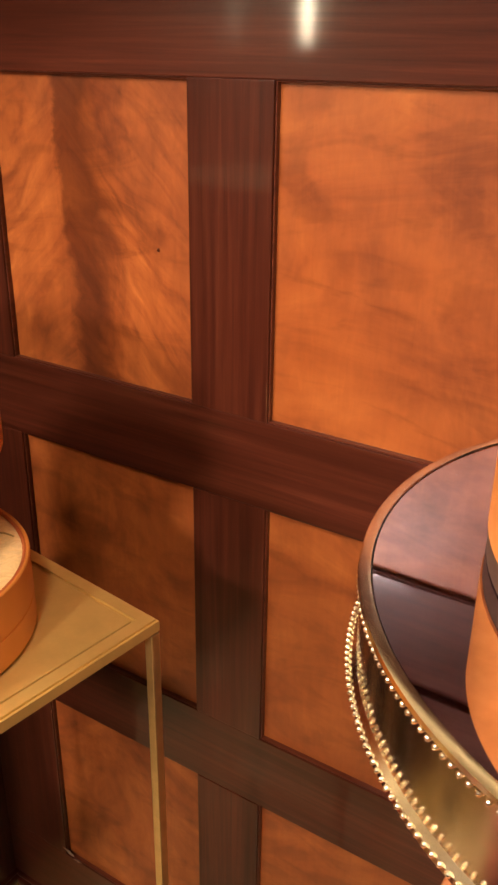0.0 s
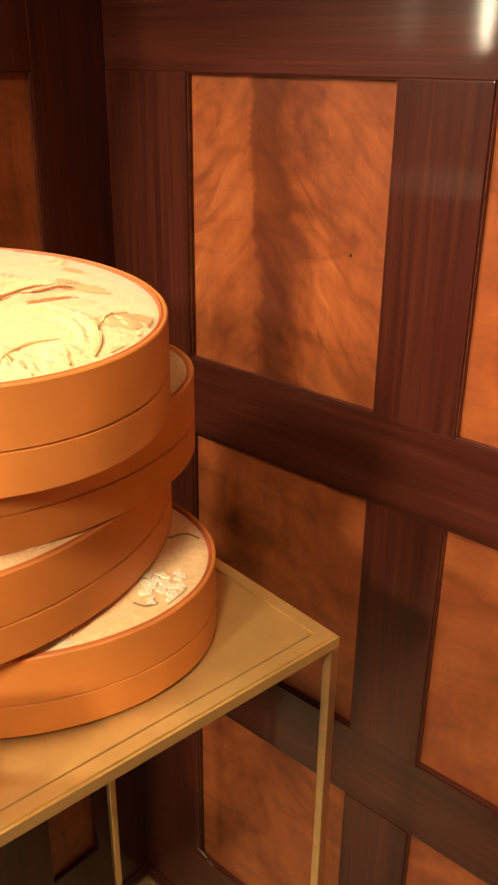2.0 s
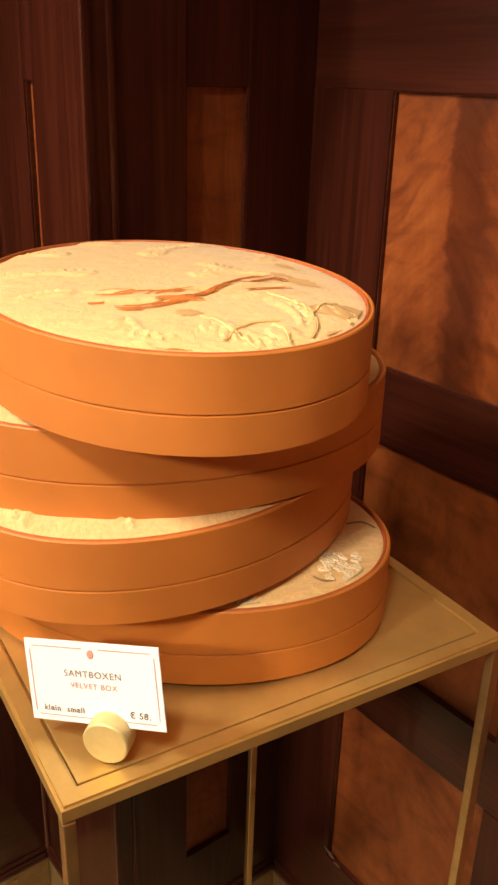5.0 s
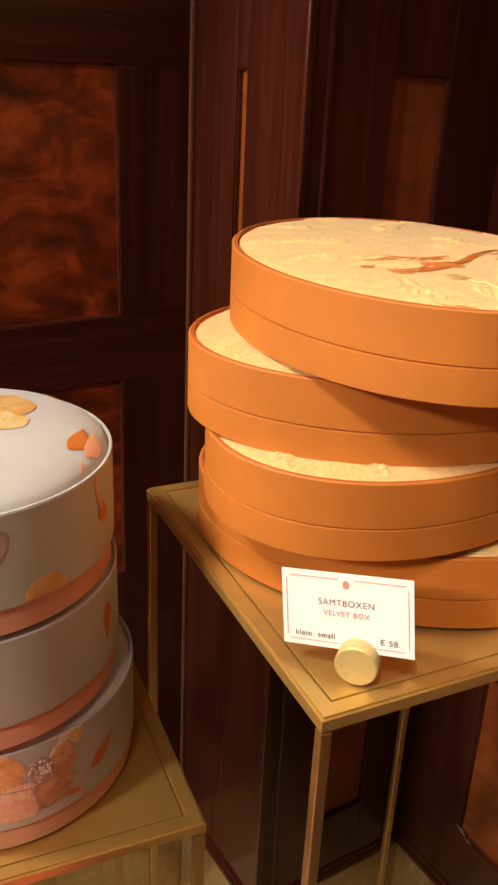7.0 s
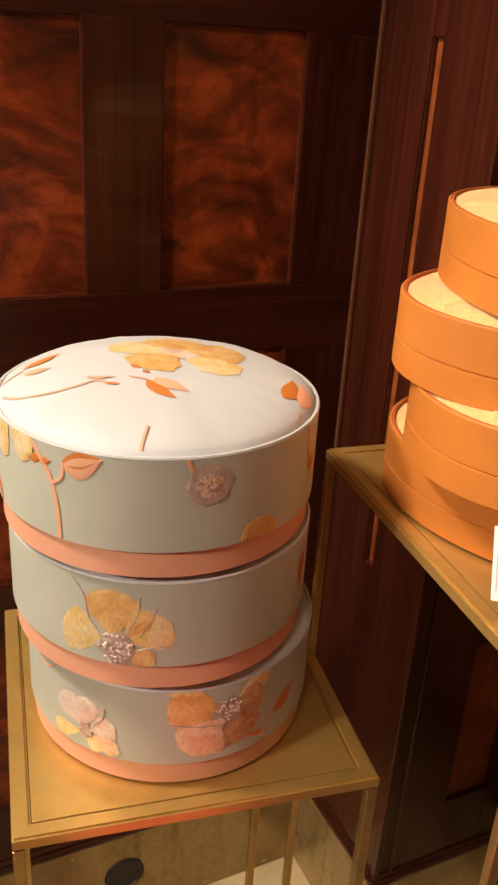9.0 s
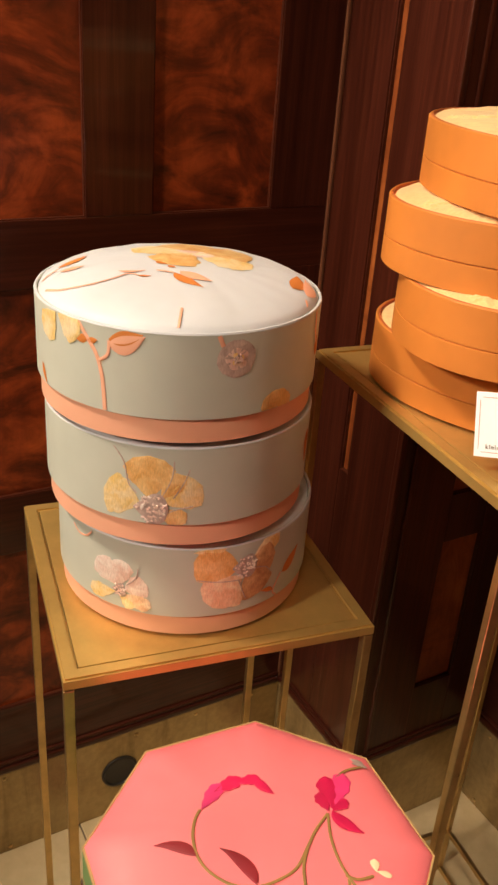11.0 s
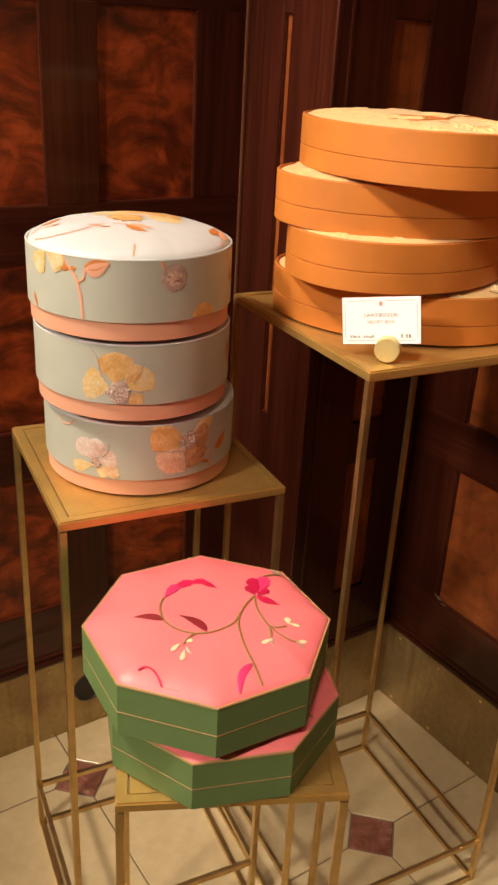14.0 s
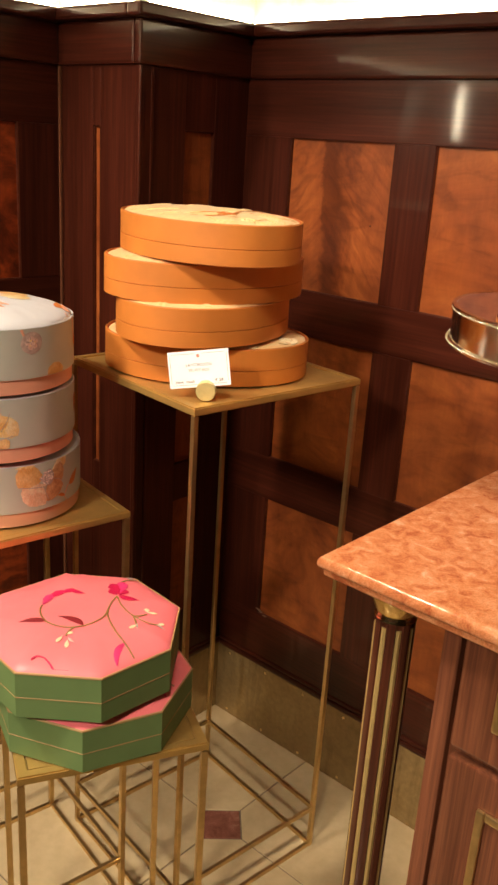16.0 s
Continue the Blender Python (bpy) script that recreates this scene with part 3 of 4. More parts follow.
def stem_strip(points, width):
    left, right = [], []
    for i, (x, y) in enumerate(points):
        x0, y0 = points[max(i - 1, 0)]
        x1, y1 = points[min(i + 1, len(points) - 1)]
        d = math.hypot(x1 - x0, y1 - y0) or 1
        nx, ny = -(y1 - y0) / d * width / 2, (x1 - x0) / d * width / 2
        left.append((x + nx, y + ny))
        right.append((x - nx, y - ny))
    return left, right


def spline(pts, n=10):
    out = []
    p = [pts[0], *pts, pts[-1]]
    for i in range(1, len(p) - 2):
        for k in range(n):
            t = k / n
            out.append(tuple(0.5 * (2 * p[i][c] + (p[i + 1][c] - p[i - 1][c]) * t + (2 * p[i - 1][c] - 5 * p[i][c] + 4 * p[i + 1][c] - p[i + 2][c]) * t * t + (3 * p[i][c] - p[i - 1][c] - 3 * p[i + 1][c] + p[i + 2][c]) * t ** 3) for c in (0, 1)))
    out.append(tuple(pts[-1]))
    return out


OA, OB, OH = 0.1853, 0.1419, 0.065


def tray_box(x, y, z, r):
    t = thing("gift_box", "round orange velvet box with dark brown base on the tray", "gift box", pose(x, y, z), "orange velvet boxes")
    o = oval(r, r)
    part("base", lathe([(0.003, 0.0), (0.001, 0.001), (0.001, 0.0155), (0.002, 0.016)], o), BROWN_VELVET, t, "dark brown velvet base", smooth=True)
    lid = part("lid", lathe([(0.002, 0.016), (0.0, 0.0168), (0.0, 0.084), (0.001, 0.085), (0.0025, 0.085), (0.0032, 0.0815)], o), ORANGE, t, smooth=True)
    part("cushion", cushion(r, r, dome(r, r, 0.008, 0.082, 0.004), 0.004), GOLD_SILK, lid, "padded cream and gold brocade top", smooth=True)
    return t


def orange_box(x, y, z, rz, label, motif, grow=1.0, seed=0):
    t = thing("gift_box", label, "gift box", pose(x, y, z, 0, 0, rz), "orange velvet boxes")
    t.scale = (grow, grow, 1)
    o = oval(OA, OB)
    part("base", lathe([(0.003, 0.0), (0.0, 0.0015), (0.0, 0.0266), (0.0012, 0.0273)], o), ORANGE, t, smooth=True)
    part("seam", lathe([(0.0014, 0.0270), (0.0014, 0.0280)], o, False, False), ORANGE_TRIM, t)
    lid = part("lid", lathe([(0.0014, 0.0277), (0.0, 0.0285), (0.0, OH - 0.001), (0.001, OH), (0.0025, OH), (0.0032, OH - 0.0015), (0.0032, OH - 0.006)], o, True, True), ORANGE, t, smooth=True)
    part("piping", lathe([(0.0030, OH - 0.004), (0.0030, OH - 0.0005), (0.0045, OH + 0.0003), (0.006, OH - 0.002)], o, False, False), ORANGE_TRIM, lid, "russet piping along the rim", smooth=True)
    swell = embossed(seed, SPRAYS) if seed else None
    f = dome(OA, OB, 0.012, OH - 0.003, 0.005, 0.0008, swell)
    part("cushion", cushion(OA, OB, f, 0.005, 64 if seed else 24, 380 if seed else 144), GOLD_SILK, lid, "padded cream and gold brocade top", smooth=True)
    if motif:
        def lift(u, v, h):
            q = max(1.0, math.hypot(u / (OA - 0.009), v / (OB - 0.009)))
            u, v = u / q, v / q
            return (u, v, float(f(np.array([u]), np.array([v]))[0]) + 0.0005 + h)
        motif(lid, lift)
    return t


SPRAYS = ((0.126, -0.016, 0.18, 0.055, 7, 0.017, 0.3), (0.090, 0.040, 0.55, 0.060, 8, 0.015, -0.5), (0.150, 0.012, 0.9, 0.034, 5, 0.017, -0.6), (0.110, 0.070, 0.6, 0.030, 5, 0.012, 0.4),
          (0.140, -0.078, 0.35, 0.036, 6, 0.014, 0.4), (0.030, 0.010, 2.2, 0.055, 8, 0.016, -0.7), (0.020, 0.045, 2.6, 0.040, 6, 0.014, 0.6), (0.045, -0.080, -2.2, 0.038, 6, 0.014, 0.5),
          (0.000, -0.050, -2.6, 0.060, 8, 0.016, 0.6), (-0.060, 0.010, 2.9, 0.060, 8, 0.018, -0.5), (-0.090, -0.055, -2.9, 0.050, 7, 0.016, 0.5), (-0.105, 0.055, 2.5, 0.045, 7, 0.016, -0.5),
          (-0.130, -0.010, 3.1, 0.040, 6, 0.017, 0.4), (-0.030, 0.085, 2.0, 0.040, 6, 0.014, 0.6), (-0.035, -0.095, -1.9, 0.034, 5, 0.014, -0.4), (0.100, -0.060, -0.7, 0.046, 6, 0.013, 0.8))


def embossed(seed, shapes):
    """Height of the raised work over a lid at (x, y): leaflets swell, each with a hollow vein."""
    rng = random.Random(seed)
    ell = []
    for x, y, ang, length, pairs, leaf, bend in shapes:
        x, y, ang = x + rng.uniform(-0.005, 0.005), y + rng.uniform(-0.005, 0.005), ang + rng.uniform(-0.2, 0.2)
        for i in range(pairs):
            q = (i + 0.6) / pairs
            g = ang + bend * q
            u, v, size = x + length * q * math.cos(g), y + length * q * math.sin(g), leaf * (1.1 - 0.55 * q)
            ell += [(u + 0.5 * size * math.cos(g + k * 0.7), v + 0.5 * size * math.sin(g + k * 0.7), g + k * 0.7, 0.56 * size, 0.19 * size, 0.0022) for k in (-1, 1)]
    for x, y, x1, y1, w in ((0.060, -0.075, 0.084, 0.0, 0.013), (0.055, -0.05, 0.056, 0.02, 0.010), (0.066, 0.010, 0.036, 0.080, 0.016), (0.084, 0.02, 0.078, 0.075, 0.011), (0.04, -0.07, 0.064, -0.02, 0.010)):
        ell.append(((x + x1) / 2, (y + y1) / 2, math.atan2(y1 - y, x1 - x), math.hypot(x1 - x, y1 - y) * 0.55, w * 0.6, 0.0026))
    e = np.array(ell)
    cs, sn = np.cos(e[:, 2]), np.sin(e[:, 2])

    def height(x, y):
        if len(x) == 1:
            p, q = (cs * (x - e[:, 0]) + sn * (y - e[:, 1])) / e[:, 3], (cs * (y - e[:, 1]) - sn * (x - e[:, 0])) / e[:, 4]
            k = np.maximum(1 - p * p - q * q, 0)
            return np.array([(e[:, 5] * (np.sqrt(k) - 0.4 * np.exp(-(q / 0.2) ** 2) * k)).max()])
        h = np.zeros_like(x)
        for (u, v, _, la, lb, up), c, d in zip(e, cs, sn):
            near = np.nonzero((np.abs(x - u) < la + lb) & (np.abs(y - v) < la + lb))[0]
            p, q = (c * (x[near] - u) + d * (y[near] - v)) / la, (c * (y[near] - v) - d * (x[near] - u)) / lb
            k = np.maximum(1 - p * p - q * q, 0)
            h[near] = np.maximum(h[near], up * (np.sqrt(k) - 0.4 * np.exp(-(q / 0.2) ** 2) * k))
        return h
    return height


def motif_sprays(lid, lift):
    pieces("leaf", [from_to(*q, scallop=0.18) for q in ((-0.10, 0.02, -0.14, 0.045, 0.016), (-0.02, -0.07, 0.01, -0.10, 0.014), (0.13, 0.03, 0.16, 0.05, 0.014))], lift, SAND_THREAD, lid, 0.0003, label="sand coloured leaf")


def motif_plume(lid, lift):
    rng = random.Random(12)
    # (from, to, strands, spread, width) of the rust strands along the plume
    tufts = ((0.069, -0.078, 0.071, -0.066, 6, 0.006, 0.0013), (0.090, -0.064, 0.092, -0.043, 9, 0.009, 0.0015), (0.077, -0.036, 0.087, -0.002, 10, 0.006, 0.0017), (0.062, -0.046, 0.062, 0.004, 6, 0.006, 0.0008),
             (0.074, -0.002, 0.057, 0.022, 8, 0.007, 0.0014), (0.052, 0.024, 0.026, 0.064, 9, 0.010, 0.0010), (0.056, 0.036, 0.039, 0.076, 9, 0.010, 0.0011), (0.044, 0.060, 0.046, 0.082, 6, 0.007, 0.0013), (0.069, 0.030, 0.067, 0.074, 6, 0.008, 0.0008), (0.048, -0.070, 0.061, -0.030, 6, 0.007, 0.0007))
    for x0, y0, x1, y1, n, spread, width in tufts:
        strands = []
        for k in range(n):
            p, q = rng.uniform(0.0, 0.3), rng.uniform(0.65, 1.0)
            o, e = rng.uniform(-0.5, 0.5) * spread, rng.uniform(-0.5, 0.5) * spread
            strands.append(from_to(x0 + (x1 - x0) * p + o, y0 + (y1 - y0) * p, x0 + (x1 - x0) * q + e, y0 + (y1 - y0) * q, width * rng.uniform(0.7, 1.2), rng.uniform(-0.3, 0.3)))
        tagged(part("plume", laid(strands, lift, 0.0003), RUST_THREAD, lid, "rust embroidered tuft of a plume", smooth=True), kind="stuff")
    way = spline([(0.067, -0.084), (0.086, -0.052), (0.083, -0.020), (0.072, 0.002), (0.059, 0.020), (0.047, 0.042), (0.036, 0.078)], 6)
    for k in range(15):
        o, e, i, j = rng.uniform(-0.003, 0.003), rng.uniform(-0.009, 0.009), rng.randint(0, 14), rng.randint(22, 36)
        run_of = [(x + o + e * abs(q - 18) / 18 + 0.0012 * math.sin(0.7 * q + k), y) for q, (x, y) in enumerate(way)][i:j]
        part("strand", laid([stem_strip(run_of, rng.uniform(0.0007, 0.0015))], lift, 0.0003), RUST_THREAD, lid, "rust embroidered strand", smooth=True)
    sand = ((0.118, 0.058, 0.120, 0.106, 0.030), (0.016, 0.078, 0.040, 0.088, 0.013), (0.036, 0.084, 0.064, 0.096, 0.018), (0.164, 0.046, 0.160, 0.066, 0.012), (0.104, -0.030, 0.114, -0.014, 0.013), (-0.02, 0.10, 0.006, 0.104, 0.012))
    pieces("leaf", [from_to(*q, scallop=0.20) for q in sand], lift, SAND_THREAD, lid, 0.0002, label="sand coloured serrated leaf")
    curl = [stem_strip(spline(q, 7), 0.0030) for q in ([(0.170, -0.064), (0.163, -0.060), (0.162, -0.052), (0.167, -0.045)], [(0.167, -0.045), (0.172, -0.044)])]
    pieces("curl", curl, lift, RUST_THREAD, lid, 0.0004, label="rust edge of a curled leaf")
    vines = ([(0.118, -0.018), (0.140, -0.0114), (0.163, -0.0076), (0.176, -0.0036)], [(0.085, 0.043), (0.107, 0.052), (0.126, 0.0555), (0.150, 0.0476), (0.168, 0.0347)], [(0.148, 0.017), (0.157, 0.022), (0.174, 0.0176)],
             [(0.128, 0.0555), (0.113, 0.0725), (0.107, 0.0856)], [(0.162, -0.020), (0.140, 0.005), (0.138, 0.027)], [(0.140, 0.0755), (0.155, 0.0762)])
    pieces("vine", [stem_strip(spline(v, 7), 0.0022) for v in vines], lift, VINE_THREAD, lid, 0.0008, label="raised golden vine")


def motif_umbel(lid, lift):
    rng = random.Random(8)
    drops = []
    for k in range(46):
        a, r = rng.uniform(0, 6.28), math.sqrt(rng.random())
        drops.append(petal_points(0.154 + 0.019 * r * math.cos(a), -0.042 + 0.021 * r * math.sin(a), rng.uniform(0, 6.28), 0.0075, 0.006, 0, 5, 0, True))
    tagged(part("flower_umbel", laid(drops, lift, 0.0014), PALE_THREAD, lid, "ivory raised flower umbel", smooth=True), kind="stuff")
    drops = [petal_points(0.093, -0.115, 0.5 * k, 0.016, 0.005) for k in range(-2, 5)]
    pieces("petal", drops, lift, PALE_THREAD, lid, 0.0015, "ivory petal")
    pieces("stem", [stem_strip(spline([(0.135, -0.062), (0.144, -0.0635), (0.152, -0.058)], 8), 0.002), stem_strip(spline([(0.144, 0.028), (0.156, 0.039), (0.168, 0.036)], 8), 0.002)], lift, OLIVE, lid, label="olive stem")


orange_box(-0.6625, 0.2332, Z_TALL + 0.001, 35.9, "orange velvet oval gift box at the bottom of a stack", motif_umbel)
orange_box(-0.6614, 0.2243, Z_TALL + 0.0735, 104.2, "orange velvet oval gift box, second in a stack, turned crosswise", motif_sprays, seed=5)
orange_box(-0.6671, 0.2287, Z_TALL + 0.1390, 74.6, "orange velvet oval gift box, third in a stack", motif_sprays, seed=9)
orange_box(-0.6555, 0.2215, Z_TALL + 0.2085, -14.0, "orange velvet oval gift box with embroidered gold top, crowning a stack", motif_plume, 1.015, 7)

GH = 0.106


def bead_heart(cx, cy, r, n, seed):
    rng = random.Random(seed)
    out = []
    for k in range(n):
        a, q = rng.uniform(0, 6.28), r * math.sqrt(rng.random())
        out.append(petal_points(cx + q * math.cos(a), cy + q * math.sin(a), rng.uniform(0, 6.28), 0.0026, 0.0026, 0, 5, 0, True))
    return out


def grey_box(x, y, z, rz, label, r, h, rise, side, hearts, top=()):
    """side, top: rows of (name, label, material, strips); hearts: beaded flower centres on the side."""
    t = thing("hat_box", label, "gift box", pose(x, y, z, 0, 0, rz), "round flowered boxes")
    o = oval(r, r)
    part("base", lathe([(0.007, 0.0), (0.003, 0.002), (0.003, 0.028), (0.006, 0.029)], o), CORAL, t, "coral silk band", smooth=True)
    lid = part("lid", lathe([(0.004, 0.0245), (0.0, 0.0255), (0.0, h - 0.0015), (0.0012, h), (0.003, h), (0.0035, h - 0.006)], o), GREY_SILK, t, "pale grey silk lid", smooth=True)
    part("piping", lathe([(-0.0003, h - 0.001), (0.0005, h + 0.0006), (0.002, h + 0.0006), (0.003, h - 0.001)], o, False, False), GREY_TOP, lid, "pale piping along the rim", smooth=True)
    f = dome(r, r, rise, h - 0.002, 0.0035, 0.0011)
    part("cushion", cushion(r, r, f, 0.0035, 26, 200), GREY_TOP, lid, "padded pale silk top", smooth=True)
    wrap = lambda u, v, q: ((r + 0.0002 + q) * math.cos(u / r), (r + 0.0002 + q) * math.sin(u / r), min(max(v, 0.0262), h - 0.001))
    for level, (nm, lab, mat, strips) in enumerate(side):
        pieces(nm, strips, lambda u, v, q: wrap(u, v, q + 0.00006 * level), mat, lid, 0.0003, lab)
    for cx, cy, q, n in hearts:
        part("heart", laid([petal_points(cx - q, cy, 0, 2 * q, 2 * q, 0, 14, 0, True)], lambda u, v, k: wrap(u, v, k + 0.0008), 0.0004), FLOWER_GREY, lid, "mauve flower heart", smooth=True)
        tagged(part("knotwork", laid(bead_heart(cx, cy, q * 0.85, n, 5), lambda u, v, k: wrap(u, v, k + 0.0011), 0.0007), FLOWER_ROSE, lid, "pale stitched knots", smooth=True), kind="stuff")
    def crown(u, v, q):
        k = max(1.0, math.hypot(u, v) / (r - 0.006))
        return (u / k, v / k, float(f(u / k, v / k)) + 0.00045 + q)
    for level, (nm, lab, mat, strips) in enumerate(top):
        pieces(nm, strips, lambda u, v, q: crown(u, v, q + 0.00007 * level), mat, lid, 0.0002, lab)
    return t


def petals(rows, scallop=0.07):
    return [from_to(*q, bend=0.0, blunt=True, scallop=scallop) for q in rows]


def leaf_rows(rows, bend=0.3):
    return [from_to(*q, bend=bend) for q in rows]


GZ = [Z_MID + 0.0010, Z_MID + 0.1170, Z_MID + 0.2272]
grey_box(-0.8066, -0.1153, GZ[0], 0, "round grey silk box with coral band beneath two others", 0.1368, GH, 0.0095,
         [("petal", "gold petal", FLOWER_GOLD, petals(((0.010, 0.086, 0.044, 0.1045, 0.022), (-0.052, 0.102, -0.020, 0.1045, 0.012)))),
          ("petal", "ochre petal", FLOWER_OCHRE, petals(((-0.004, 0.081, -0.052, 0.091, 0.046), (-0.006, 0.078, -0.044, 0.074, 0.026)))),
          ("petal", "rose petal", FLOWER_ROSE, petals(((-0.1275, 0.052, -0.154, 0.076, 0.030), (-0.1255, 0.052, -0.124, 0.083, 0.026), (-0.1215, 0.048, -0.096, 0.060, 0.026)))),
          ("petal", "rose gold petal", FLOWER_BLUSH, petals(((0.000, 0.068, -0.041, 0.045, 0.044), (-0.003, 0.062, -0.018, 0.034, 0.030), (-0.122, 0.043, -0.092, 0.033, 0.018)))),
          ("petal", "fading gold petal", FLOWER_GOLD, petals(((-0.130, 0.043, -0.164, 0.034, 0.018), (-0.126, 0.040, -0.110, 0.029, 0.014)))),
          ("petal", "russet petal", FLOWER_RUSSET, petals(((0.005, 0.080, 0.039, 0.082, 0.034), (0.004, 0.073, 0.023, 0.041, 0.042)))),
          ("leaf", "russet bud", RUST_THREAD, leaf_rows(((0.0526, 0.0518, 0.0815, 0.0720, 0.015), (0.0400, 0.036, 0.023, 0.0411, 0.006)))),
          ("stem", "coral stem", CORAL, [stem_strip(spline([(0.0455, 0.027), (0.040, 0.035), (0.0503, 0.0526)]), 0.0022), stem_strip(spline([(-0.190, 0.098), (-0.180, 0.092), (-0.168, 0.094), (-0.160, 0.102)]), 0.0022)]),
          ("outline", "thin mauve petal outline", FLOWER_GREY, [stem_strip(spline(q), 0.0013) for q in ([(-0.048, 0.070), (-0.026, 0.066), (-0.004, 0.064)], [(-0.005, 0.064), (-0.001, 0.052), (0.004, 0.040)], [(0.014, 0.074), (0.027, 0.070), (0.032, 0.064)], [(-0.118, 0.055), (-0.108, 0.066), (-0.106, 0.078)])])],
         [(0.001, 0.079, 0.014, 46), (-0.1263, 0.0471, 0.008, 28)])
grey_box(-0.7965, -0.1310, GZ[1], 0, "round grey silk box with a large gold blossom, mid-stack", 0.1342, GH - 0.001, 0.0045,
         [("petal", "gold petal", FLOWER_GOLD, petals(((-0.092, 0.045, -0.129, 0.054, 0.044), (-0.072, 0.048, -0.036, 0.067, 0.036)))),
          ("petal", "ochre petal", FLOWER_OCHRE, petals(((-0.084, 0.052, -0.085, 0.096, 0.046), (-0.074, 0.052, -0.052, 0.078, 0.022), (-0.074, 0.040, -0.050, 0.028, 0.022)))),
          ("outline", "thin mauve petal outline", FLOWER_GREY, [stem_strip(spline(q), 0.0013) for q in ([(-0.118, 0.100), (-0.108, 0.086), (-0.104, 0.066), (-0.096, 0.056)], [(-0.062, 0.092), (-0.064, 0.074), (-0.072, 0.056)], [(-0.048, 0.084), (-0.053, 0.070), (-0.062, 0.054)], [(-0.044, 0.046), (-0.060, 0.042), (-0.068, 0.038)])]),
          ("petal", "russet bud", RUST_THREAD, petals(((0.105, 0.05, 0.108, 0.085, 0.016),)))],
         [(-0.0825, 0.0421, 0.0165, 60)])
ROSE_C = (-0.0086, 0.0800)
